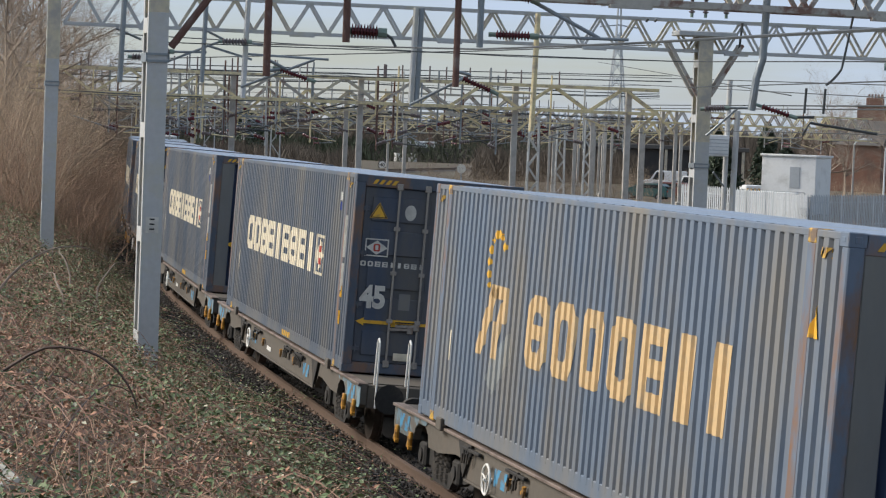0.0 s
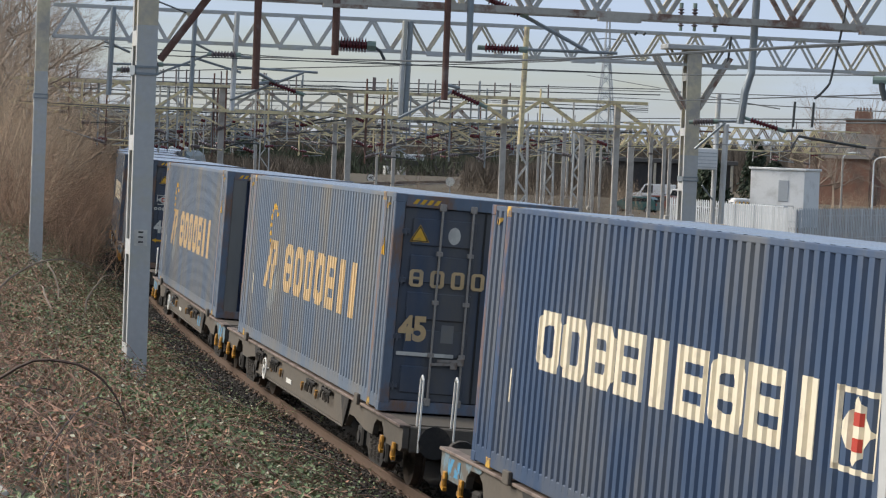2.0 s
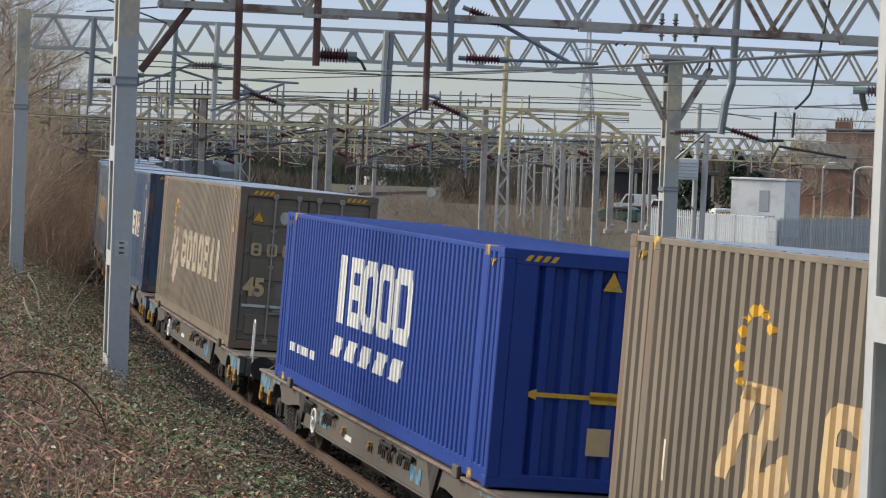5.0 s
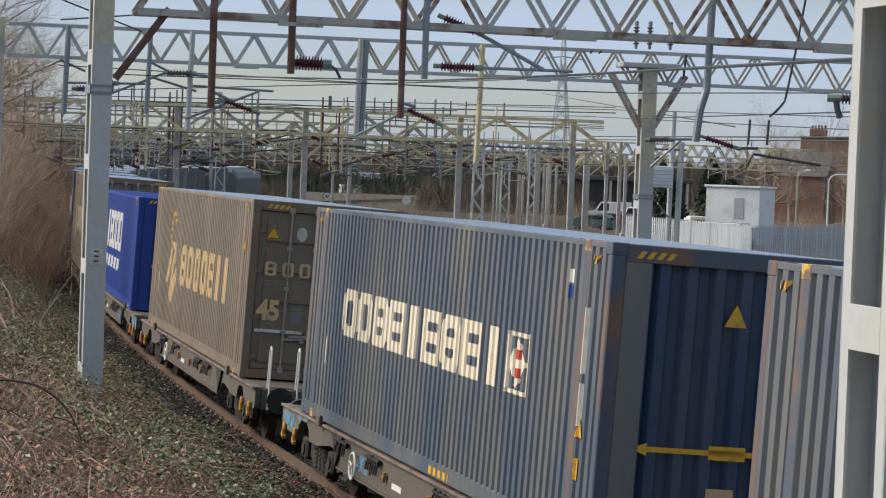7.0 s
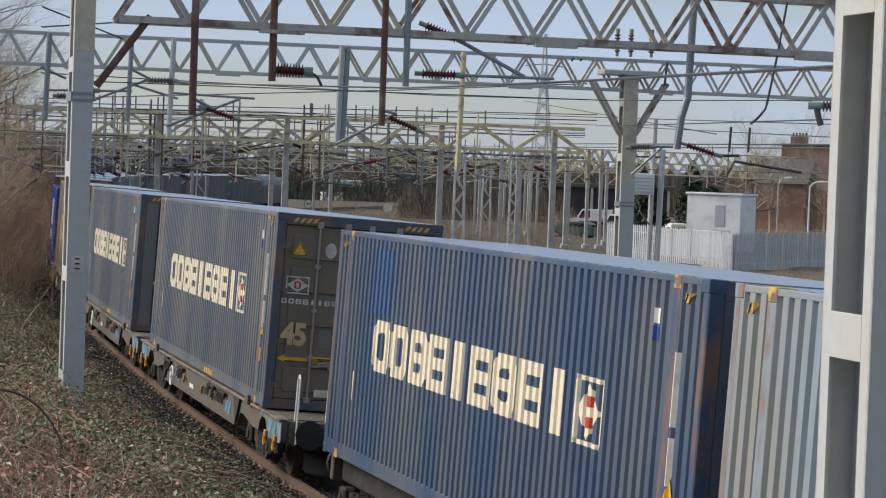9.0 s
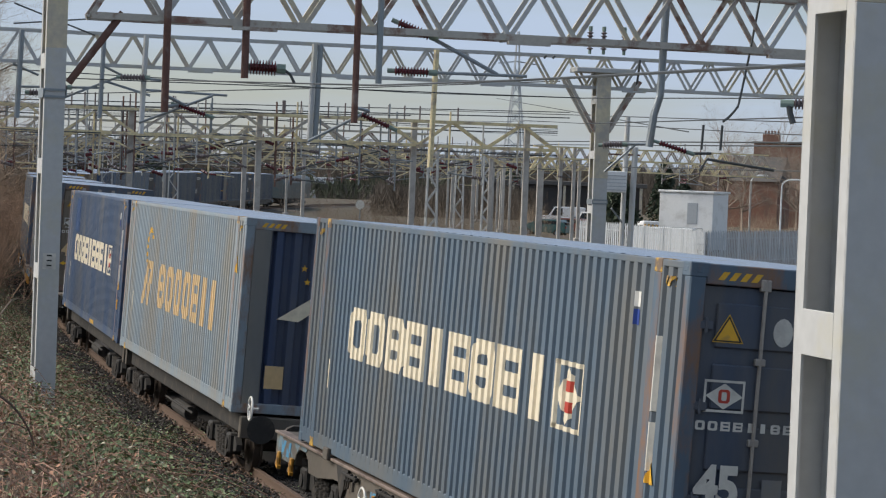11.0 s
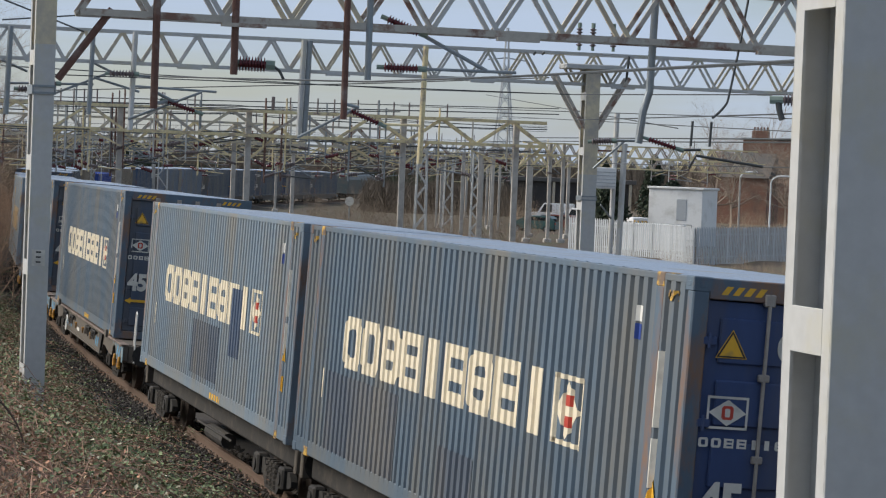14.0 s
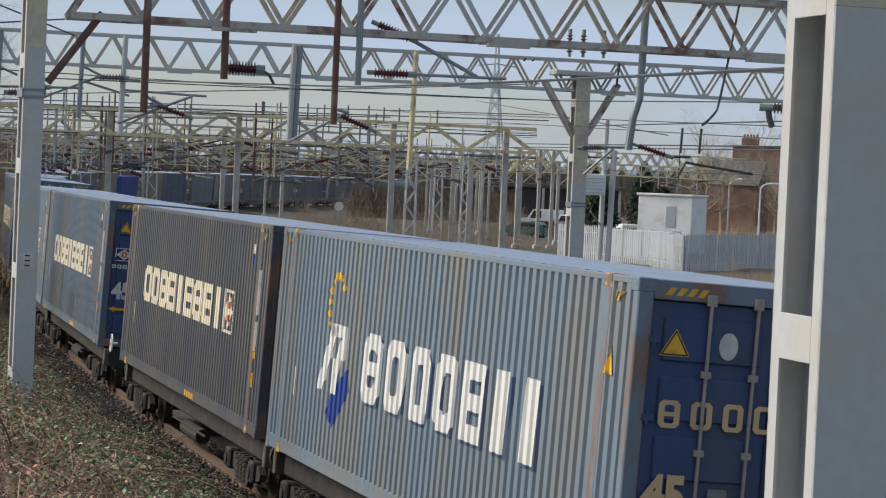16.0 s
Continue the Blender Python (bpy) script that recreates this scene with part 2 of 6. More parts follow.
YELLOW = mat("yellow_paint", (0.72, 0.40, 0.03), 0.5, 0, 14, 0.15, 0.02, (0.30, 0.20, 0.08), (0.55, 0.72), 6)
YELLOW_WORN = mat("chipped_yellow_paint", (0.62, 0.37, 0.06), 0.6, 0, 14, 0.2, 0.03, (0.17, 0.12, 0.085), (0.44, 0.54), 9)
BLACK = mat("black_paint", (0.02, 0.02, 0.02), 0.6, 0, 20, 0.2, 0.02)
RED = mat("red_paint", (0.45, 0.05, 0.03), 0.5, 0, 20, 0.15, 0.02)
# the roofs' pale blue sheen is put into this base colour
ROOF = mat("roof_paint_with_pale_sheen", (0.33, 0.40, 0.50), 0.5, 0, 8, 0.12, 0.04, (0.34, 0.31, 0.27), (0.5, 0.7), 0.8)
BAR = mat("dull_galvanised_bar", (0.34, 0.31, 0.28), 0.5, 0.5, 20, 0.2, 0.03, (0.20, 0.12, 0.08), (0.55, 0.7), 4)
LABEL_W = mat("white_stencil_paint", (0.62, 0.60, 0.54), 0.6, 0, 16, 0.15, 0.02, (0.35, 0.33, 0.3), (0.5, 0.8), 3)


def ring8(w, h, x=0.0, y=0.0, t=0.2, c=0.3):
    """A hollow block with cut corners, as convex pieces."""
    def octo(a, b, cut):
        return [(-a + cut, -b), (a - cut, -b), (a, -b + cut), (a, b - cut), (a - cut, b), (-a + cut, b), (-a, b - cut), (-a, -b + cut)]
    cut = 0.17 * min(w, h)
    o, i = octo(w / 2, h / 2, cut), octo(w / 2 - t, h / 2 - min(t * 0.75, h * 0.23), cut * 0.4)
    return [[(x + p[0], y + p[1]) for p in (o[k], o[(k + 1) % 8], i[(k + 1) % 8], i[k])] for k in range(8)]


def rect(w, h, x=0.0, y=0.0, lean=0.0):
    return [[(x - w / 2 - lean / 2, y - h / 2), (x + w / 2 - lean / 2, y - h / 2), (x + w / 2 + lean / 2, y + h / 2), (x - w / 2 + lean / 2, y + h / 2)]]


def ladder(w, h, x, y, t):
    """A block with two slots."""
    out = rect(t, h, x - w / 2 + t / 2, y) + rect(t * 0.55, h, x + w / 2 - t * 0.28, y)
    for q in (-0.5, 0, 0.5):
        b = min(t * 0.75, h * 0.22)
        out += rect(w - t * 1.55, b, x + t * 0.22, y + q * (h - b))
    return out


def shear(polys, k, y0=0.0):
    return [[(x + k * (y - y0), y) for x, y in p] for p in polys]


def blocks(pattern, x0, y0, h, widths, gap, t):
    """A row of plain blocks standing for a word of that size; x0 is its left end, as one faces the side."""
    out, x = [], x0
    for ch, w in zip(pattern, widths):
        c = x + w / 2
        if ch == "o":
            out += ring8(w, h, c, y0, t)
        elif ch == "8":
            out += ring8(w, h, c, y0, t, 0.2) + rect(w - 2 * t, min(t * 0.7, h * 0.2), c, y0)
        elif ch == "e":
            out += ladder(w, h, c, y0, t)
        else:
            out += rect(min(t * 1.7, w * 0.8), h, c, y0)
        x += w + gap
    return out


def block_list(pattern, x0, y0, h, widths, gap, t):
    """The same, block by block."""
    out, x = [], x0
    for ch, w in zip(pattern, widths):
        out.append(blocks(ch, x, y0, h, (w,), 0, t))
        x += w + gap
    return out


def side_paint(name, polys, material, parent, label="", lift=0.004):
    """Flat pieces (x to the reader's right from the side's middle, y up) laid on the pressed sheet that faces outward."""
    bm = bmesh.new()
    for p in polys:
        if len(p) >= 3:
            # reader's right is towards the trailing end
            bm.faces.new([bm.verts.new((0, -q[0], q[1])) for q in p])
    bmesh.ops.remove_doubles(bm, verts=bm.verts, dist=0.0005)
    ys = [v.co.y for v in bm.verts]
    for y in wave_breaks(min(ys), max(ys)):
        bmesh.ops.bisect_plane(bm, geom=bm.verts[:] + bm.edges[:] + bm.faces[:], plane_co=(0, y, 0), plane_no=(0, 1, 0))
    for v in bm.verts:
        v.co.x = -WID / 2 + wave(v.co.y) - lift
    me = bpy.data.meshes.new(name)
    for f in bm.faces:
        f.normal_update()
        if f.normal.x > 0:
            f.normal_flip()
    bm.to_mesh(me)
    bm.free()
    me.materials.append(material)
    return part(name, me, None, parent, label)


@lru_cache(None)
def letters(text, size, spread=1.0, bold=0.02):
    cu = bpy.data.curves.new("words", "FONT")
    cu.body, cu.size, cu.align_x, cu.align_y, cu.space_character = text, size, "CENTER", "CENTER", spread
    cu.offset = size * bold
    ob = bpy.data.objects.new("words", cu)
    scene.collection.objects.link(ob)
    me = bpy.data.meshes.new_from_object(ob.evaluated_get(bpy.context.evaluated_depsgraph_get()))
    bpy.data.objects.remove(ob)
    return me


def end_paint(name, polys, material, parent, y, label=""):
    """Flat pieces on the trailing end: x to the reader's right from the end's middle, y up."""
    bm = bmesh.new()
    for p in polys:
        bm.faces.new([bm.verts.new((q[0], y, q[1])) for q in p])
    for f in bm.faces:
        f.normal_update()
        if f.normal.y > 0:
            f.normal_flip()
    me = bpy.data.meshes.new(name)
    bm.to_mesh(me)
    bm.free()
    me.materials.append(material)
    return part(name, me, None, parent, label)


def end_words(text, size, x, z, y, material, parent, label):
    big = size > 0.3
    me = letters(text, size, 0.95, 0.045 if big else 0.02).copy()
    me.materials.clear()
    me.materials.append(material)
    ob = part("lettering", me, None, parent, label)
    ob.matrix_basis = pose(x, y, z, 90, 0, 0) @ Matrix.Diagonal((0.88 if big else 1, 1, 1, 1))
    return ob


@lru_cache(None)
def shell(kind, h):
    """The shared meshes of a container's steel box, by name."""
    out = {}
    # pressed sides
    for nm, sgn in (("side_panel", -1), ("far_side", 1)):
        ys = [-LEN / 2 + 0.06] + wave_breaks(-LEN / 2 + 0.06, LEN / 2 - 0.06) + [LEN / 2 - 0.06]
        bm = bmesh.new()
        lo = [bm.verts.new((sgn * (WID / 2 - wave(y)), y, 0.13)) for y in ys]
        hi = [bm.verts.new((sgn * (WID / 2 - wave(y)), y, h - 0.06)) for y in ys]
        for k in range(len(ys) - 1):
            bm.faces.new((lo[k], lo[k + 1], hi[k + 1], hi[k]))
        out[nm] = bm
    # ribbed roof
    bm = bmesh.new()
    last, y, k = None, -LEN / 2 + 0.12, 0
    while y < LEN / 2 - 0.1:
        z = h - 0.042 if k % 4 in (0, 3) else h - 0.002
        row = [bm.verts.new((x, y, z)) for x in (-WID / 2 + 0.06, WID / 2 - 0.06)]
        if last:
            bm.faces.new((last[0], last[1], row[1], row[0]))
        last = row
        y += 0.11 if k % 2 else 0.05
        k += 1
    out["roof_panel"] = bm
    for s in (-1, 1):
        out["top_rail%d" % s] = box((min(s * (WID / 2 - 0.06), s * WID / 2), -LEN / 2 + 0.1, h - 0.066), (max(s * (WID / 2 - 0.06), s * WID / 2), LEN / 2 - 0.1, h - 0.006), 0.008)
        out["bottom_rail%d" % s] = box((min(s * (WID / 2 - 0.10), s * (WID / 2 - 0.002)), -LEN / 2 + 0.1, 0.015), (max(s * (WID / 2 - 0.10), s * (WID / 2 - 0.002)), LEN / 2 - 0.1, 0.20), 0.01)
        for e in (-1, 1):
            y0, y1 = sorted((e * LEN / 2, e * (LEN / 2 - 0.13)))
            out["corner_post%d%d" % (s, e)] = box((min(s * (WID / 2 - 0.14), s * (WID / 2 + 0.002)), y0, 0.11), (max(s * (WID / 2 - 0.14), s * (WID / 2 + 0.002)), y1, h - 0.11), 0.012)
            y0, y1 = sorted((e * (LEN / 2 - 0.66), e * (LEN / 2 - 0.84)))
            out["stacking_post%d%d" % (s, e)] = box((min(s * (WID / 2 - 0.10), s * (WID / 2 + 0.004)), y0, 0.11), (max(s * (WID / 2 - 0.10), s * (WID / 2 + 0.004)), y1, h - 0.11), 0.01)
            for zz in (0, 1):
                z0, z1 = (0.0, 0.118) if not zz else (h - 0.118, h)
                for nm, a, b in (("corner_casting", 0, 0.178), ("stacking_casting", 0.66, 0.84)):
                    y0, y1 = sorted((e * (LEN / 2 - a), e * (LEN / 2 - b)))
                    x0, x1 = sorted((s * (WID / 2 - 0.162), s * (WID / 2 + 0.006)))
                    bm = box((x0, y0, z0), (x1, y1, z1), 0.008)
                    c = Vector(((x0 + x1) / 2, (y0 + y1) / 2, (z0 + z1) / 2))
                    if nm == "corner_casting" and e < 0:
                        out["casting_hole%d%d%d" % (s, e, zz)] = box((c.x - 0.036, y0 - 0.003, c.z - 0.032), (c.x + 0.036, y0 + 0.02, c.z + 0.032), 0.01)
                        if s < 0:
                            out["casting_hole%d%d%d0" % (s, e, zz)] = box((x0 - 0.003, c.y - 0.04, c.z - 0.028), (x0 + 0.02, c.y + 0.04, c.z + 0.028), 0.01)
                    out["%s%d%d%d" % (nm, s, e, zz)] = bm
    for e in (-1, 1):
        y0, y1 = sorted((e * LEN / 2, e * (LEN / 2 - 0.1)))
        out["header%d" % e] = box((-WID / 2 + 0.14, y0, h - 0.17), (WID / 2 - 0.14, y1, h - 0.004), 0.008)
        out["end_sill%d" % e] = box((-WID / 2 + 0.14, y0, 0.0), (WID / 2 - 0.14, y1, 0.15), 0.01)
    out["floor"] = box((-WID / 2 + 0.1, -LEN / 2 + 0.1, 0.05), (WID / 2 - 0.1, LEN / 2 - 0.1, 0.13))
    return {k: mesh_of(b, k.rstrip("-01")) for k, b in out.items()}


@lru_cache(None)
def shell_in(kind, h, paint, roof):
    out = {}
    for k, me in shell(kind, h).items():
        c = me.copy()
        name = k.rstrip("-01")
        if "casting" in name:
            m = YELLOW_WORN if name == "stacking_casting" else FRAMES[paint]
        elif name in ("roof_panel",):
            m = PAINTS[roof] if roof in PAINTS else ROOF
        elif name == "casting_hole":
            m = BLACK
        elif name in ("stacking_post", "corner_post", "header", "end_sill"):
            m = FRAMES[paint]
        elif name == "floor":
            m = DARK
        else:
            m = PAINTS[paint]
        c.materials.append(m)
        out[k] = c
    return out


@lru_cache(None)
def plain_end(h, paint, e):
    """Deep vertical pressings across the end."""
    bm = bmesh.new()
    x = -WID / 2 + 0.44
    y0 = e * (LEN / 2 - 0.03)
    pts = [(-WID / 2 + 0.39, 0.07)]
    while x < WID / 2 - 0.55:
        pts += [(x, 0.07), (x + 0.045, 0.0), (x + 0.14, 0.0), (x + 0.185, 0.07)]
        x += 0.27
    pts.append((WID / 2 - 0.39, 0.07))
    lo = [bm.verts.new((px, y0 - e * d, 0.14)) for px, d in pts]
    hi = [bm.verts.new((px, y0 - e * d, h - 0.16)) for px, d in pts]
    for k in range(len(pts) - 1):
        bm.faces.new((lo[k], lo[k + 1], hi[k + 1], hi[k]))
    return mesh_of(bm, "end_panel", PAINTS[paint])


@lru_cache(None)
def end_plate(h, paint, e, sx):
    """The flat plate between a corner post and the pressed end sheet."""
    ya, yb = sorted((e * (LEN / 2 - 0.006), e * (LEN / 2 - 0.11)))
    xa, xb = sorted((sx * (WID / 2 - 0.138), sx * (WID / 2 - 0.40)))
    return mesh_of(box((xa, ya, 0.12), (xb, yb, h - 0.12), 0.012), "end_plate", PAINTS[paint])


@lru_cache(None)
def door_meshes(h, paint):
    out = {}
    for nm, x0, x1 in (("left", -WID / 2 + 0.15, -0.008), ("right", 0.008, WID / 2 - 0.15)):
        y = -LEN / 2 + 0.045
        bm = box((x0, y, 0.16), (x1, y + 0.04, h - 0.18), 0.004)
        # raised horizontal pressings between shallow recesses
        n = 5
        step = (h - 0.34 - 0.10) / n
        for k in range(n):
            z0 = 0.16 + 0.10 + k * step
            out["%s%d" % (nm, k)] = mesh_of(box((x0 + 0.11, y - 0.028, z0), (x1 - 0.11, y + 0.002, z0 + step - 0.13), 0.012), "pressing", PAINTS[paint])
        out[nm] = mesh_of(bm, "door", PAINTS[paint])
    bm = rod((0, 0, 0.10), (0, 0, h - 0.10), 0.017, 8)
    out["bar"] = mesh_of(bm, "locking_bar", BAR)
    out["cam"] = mesh_of(box((-0.045, -0.02, 0), (0.045, 0.04, 0.10), 0.01), "cam_keeper", BAR)
    bm = box((-0.045, -0.02, 0), (0.045, 0.03, 0.06), 0.008)
    out["guide"] = mesh_of(bm, "bar_guide", BAR)
    bm = bmesh.new()
    add_bar(bm, (0, -0.02, 0), (0.34, -0.035, 0.02), 0.02, 0.035)
    add_box(bm, (0.27, -0.04, -0.05), (0.36, -0.005, 0.05), 0.008)
    out["handle"] = mesh_of(bm, "door_handle", BAR)
    bm = box((-0.06, -0.03, -0.035), (0.06, 0.02, 0.035), 0.008)
    add_rod(bm, (0, -0.025, -0.06), (0, -0.025, 0.06), 0.014)
    out["hinge"] = mesh_of(bm, "hinge", PAINTS[paint])
    bm = box((-0.012, -0.012, 0.17), (0.012, 0.012, h - 0.19))
    out["gasket"] = mesh_of(bm, "door_gasket", BLACK)
    return out


STRIPE = [[(a, 0.0), (a + 0.055, 0.0), (a + 0.105, 0.085), (a + 0.05, 0.085)] for a in (0.0, 0.095, 0.19, 0.285)]


def make_container(paint, label, doors=True, brand="c", door_paint="door", roof="roof", h=HGT, ink=None, shadow=False):
    c = thing("shipping_container", label, "shipping container", "containers on the train")
    for k, me in shell_in("45", h, paint, roof).items():
        part(k.rstrip("-01"), me, None, c)
    part("end_panel", plain_end(h, paint, 1), None, c)
    for sx in (-1, 1):
        part("end_plate", end_plate(h, paint, 1, sx), None, c)
    trail = -LEN / 2
    for dx in (-1.02, 0.66):
        for p in STRIPE:
            end_paint("warning_stripe", [[(x + dx, 0.8 * y + h - 0.13) for x, y in p]], YELLOW, c, trail - 0.004, "yellow warning stripe")
    for p in STRIPE[:3]:
        side_paint("warning_stripe", [[(x + LEN / 2 - 0.58, y + h - 0.22) for x, y in p]], YELLOW_WORN, c, "chipped yellow corner stripe", 0.012)
    for p in STRIPE[:2]:
        side_paint("warning_stripe", [[(x - LEN / 2 + 0.25, y + h - 0.22) for x, y in p]], YELLOW_WORN, c, "chipped yellow corner stripe", 0.012)
    if doors:
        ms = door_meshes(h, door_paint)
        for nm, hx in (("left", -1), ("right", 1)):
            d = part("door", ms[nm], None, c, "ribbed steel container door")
            for k in range(5):
                part("pressing", ms["%s%d" % (nm, k)], None, d)
            for q, bx in enumerate((0.18, 0.60) if hx > 0 else (-0.60, -0.18)):
                b = part("locking_bar", ms["bar"], None, d, "vertical galvanised locking bar")
                b.matrix_basis = pose(bx, trail - 0.005, 0)
                for z in (0.10, h - 0.20):
                    k = part("cam_keeper", ms["cam"], None, d)
                    k.matrix_basis = pose(bx, trail, z)
                for z in (0.75, 1.45, 2.1):
                    g = part("bar_guide", ms["guide"], None, d)
                    g.matrix_basis = pose(bx, trail, z)
                hd = part("door_handle", ms["handle"], None, d)
                hd.matrix_basis = pose(bx - (0.33 if q else 0.0), trail, 0.66 + 0.05 * q)
            for z in (0.35, 1.0, 1.75, 2.4):
                g = part("hinge", ms["hinge"], None, d)
                g.matrix_basis = pose(hx * (WID / 2 - 0.17), trail + 0.03, z)
        g = part("door_gasket", ms["gasket"], None, c)
        g.matrix_basis = pose(0, trail + 0.04, 0)
        y = trail + 0.045 - 0.034
        col = TAN if door_paint == "brown_door" or brand == "r" else LABEL_W
        # marks on the doors
        tri = [[(-1.02, 2.27), (-0.75, 2.27), (-0.885, 2.50)]]
        end_paint("warning_sign", tri, YELLOW, c, y, "yellow triangular warning sign")
        end_paint("warning_sign", [[(-1.01, 2.276), (-0.76, 2.276), (-0.885, 2.487)]], BLACK, c, y - 0.001)
        end_paint("warning_sign", [[(-0.985, 2.288), (-0.785, 2.288), (-0.885, 2.462)]], YELLOW, c, y - 0.002)
        oval = [[(-0.415 + 0.085 * math.cos(k * math.tau / 16), 2.38 + 0.115 * math.sin(k * math.tau / 16)) for k in range(16)]]
        end_paint("plate", oval, LABEL_W, c, y, "white oval plate")
        end_words("45", 0.44, -0.87, 1.10, y, col, c, "large number 45")
        if brand == "r":
            for b in block_list("8oooell", -0.98, 1.79, 0.23, (0.19, 0.19, 0.18, 0.18, 0.17, 0.16, 0.16), 0.095, 0.052):
                end_paint("brand_block", b, col, c, y, "plain block lettering")
            end_paint("marking", rect(0.78, 0.05, -0.68, 0.78), LABEL_W, c, y, "line of small white writing")
        else:
            end_paint("brand_mark", rect(0.35, 0.02, -0.875, 1.96) + rect(0.35, 0.02, -0.875, 1.72) + rect(0.02, 0.26, -1.04, 1.84) + rect(0.02, 0.26, -0.71, 1.84), LABEL_W, c, y, "white framed mark")
            end_paint("brand_mark", [[(-1.035, 1.84), (-0.875, 1.735), (-0.715, 1.84), (-0.875, 1.945)]], LABEL_W, c, y - 0.001)
            end_paint("brand_mark", ring8(0.10, 0.11, -0.875, 1.84, 0.028), RED, c, y - 0.002, "red ring in the mark")
            for b in block_list("ooeelf8el", -1.10, 1.60, 0.075, (0.082,) * 9, 0.026, 0.024):
                end_paint("brand_block", b, LABEL_W, c, y, "plain block lettering")
            end_paint("arrow", rect(0.60, 0.05, -0.68, 0.75) + [[(-0.98, 0.69), (-0.98, 0.81), (-1.10, 0.75)]] + rect(0.42, 0.10, -0.36, 0.75) + rect(0.3, 0.045, 0.0, 0.75), YELLOW, c, y - 0.002, "yellow arrow with a caution panel")
            end_paint("marking", rect(0.30, 0.02, -0.36, 0.765) + rect(0.24, 0.02, -0.36, 0.735), BLACK, c, y - 0.003)
            end_paint("plate", rect(0.28, 0.11, -0.36, 0.26), CREAM, c, y, "cream plate")
        end_paint("plate", rect(0.17, 0.24, -0.40, 1.07), PAINTS["dusty"], c, y, "weathered data plate")
        for k, w in enumerate(("MGW.", "TARE.", "NET.", "CU.CAP")):
            end_words(w, 0.105, 0.36, 1.27 - 0.115 * k, y, LABEL_W, c, "small stencilled words")
            end_paint("marking", rect(0.22, 0.05, 0.72, 1.27 - 0.115 * k), LABEL_W, c, y)
        end_paint("marking", rect(0.26, 0.085, 0.52, 2.36) + rect(0.36, 0.085, 0.88, 2.36) + rect(0.28, 0.07, 0.83, 2.22), LABEL_W, c, y, "white serial marking")
    else:
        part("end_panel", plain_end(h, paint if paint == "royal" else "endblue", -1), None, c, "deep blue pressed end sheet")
        for sx in (-1, 1):
            part("end_plate", end_plate(h, paint if paint in ("royal", "navy", "blue") else "plate", -1, sx), None, c)
        y = trail + 0.026
        if brand == "r":
            for k in range(12):
                a = k * math.tau / 12
                sx, sz = 0.10 + 0.42 * math.sin(a), 2.2 + 0.40 * math.cos(a)
                if k % 12 < 10 and k not in (1, 2):
                    st = [(sx + (0.055 if q % 2 == 0 else 0.023) * math.sin(q * math.pi / 5), sz + (0.055 if q % 2 == 0 else 0.023) * math.cos(q * math.pi / 5)) for q in range(10)]
                    end_paint("star", [[(sx, sz), st[q], st[(q + 1) % 10]] for q in range(10)], YELLOW, c, y - 0.004)
            end_paint("brand_mark", [[(-0.68, 1.42), (-0.35, 1.40), (0.4, 1.95), (0.25, 2.05)], [(-0.05, 1.40), (0.15, 1.40), (0.4, 1.9), (0.25, 1.98)]], CREAM, c, y - 0.004, "slanted cream mark")
            end_paint("plate", rect(0.28, 0.34, -0.65, 0.55), TAN, c, y - 0.004, "rust-stained paper label")
        else:
            end_paint("arrow", rect(1.75, 0.05, 0.1, 1.03) + [[(-0.76, 0.97), (-0.76, 1.09), (-0.92, 1.03)]] + rect(0.36, 0.13, 0.02, 1.03), YELLOW, c, y - 0.006, "yellow arrow with a caution panel")
            end_paint("plate", rect(0.27, 0.3, -0.02, 0.55), TAN, c, y - 0.005, "rust-stained paper label")
            end_paint("warning_sign", [[(-0.11, 2.2), (0.11, 2.2), (0.0, 2.41)]], YELLOW, c, y - 0.005, "yellow triangular warning sign")
    # marks on the side that faces the bank; x from the middle towards the trailing end
    if brand == "c":
        ink = ink or CREAM
        for b in block_list("oo8ele8el", -4.55, 1.56, 0.62, (0.84,) * 9, 0.055, 0.235):
            side_paint("brand_block", b, ink, c, "cream block lettering")
        side_paint("brand_mark", rect(0.83, 0.045, 4.02, 1.85) + rect(0.83, 0.045, 4.02, 1.265) + rect(0.07, 0.62, 3.64, 1.56) + rect(0.07, 0.62, 4.40, 1.56) + [[(3.70, 1.56), (4.02, 1.30), (4.34, 1.56), (4.02, 1.82)]], ink, c, "cream framed mark")
        side_paint("brand_mark", rect(0.17, 0.10, 4.02, 1.65) + rect(0.17, 0.10, 4.02, 1.46), RED, c, "red spots in the mark", 0.006)
        side_paint("plate", rect(0.16, 0.13, 5.67, 2.53), WHITE, c, "white and blue plate")
        side_paint("plate", rect(0.16, 0.13, 5.67, 2.38), PAINTS["royal"], c)
        side_paint("marking", rect(0.07, 0.62, 6.25, 1.95) + rect(0.07, 0.4, 6.25, 1.35), LABEL_W, c, "white serial marking", 0.012)
        side_paint("warning_sign", [[(6.2, 1.05), (6.42, 1.05), (6.31, 1.28)]] + rect(0.14, 0.2, 6.3, 0.75), YELLOW, c, "yellow warning signs", 0.012)
        side_paint("plate", rect(0.13, 0.36, -5.5, 0.98), CREAM, c, "narrow cream plate")
        side_paint("plate", rect(0.9, 0.09, 1.2, 0.09), YELLOW, c, "yellow sill plate", 0.004 + wave(0))
    elif brand == "r":
        ink = ink or TAN
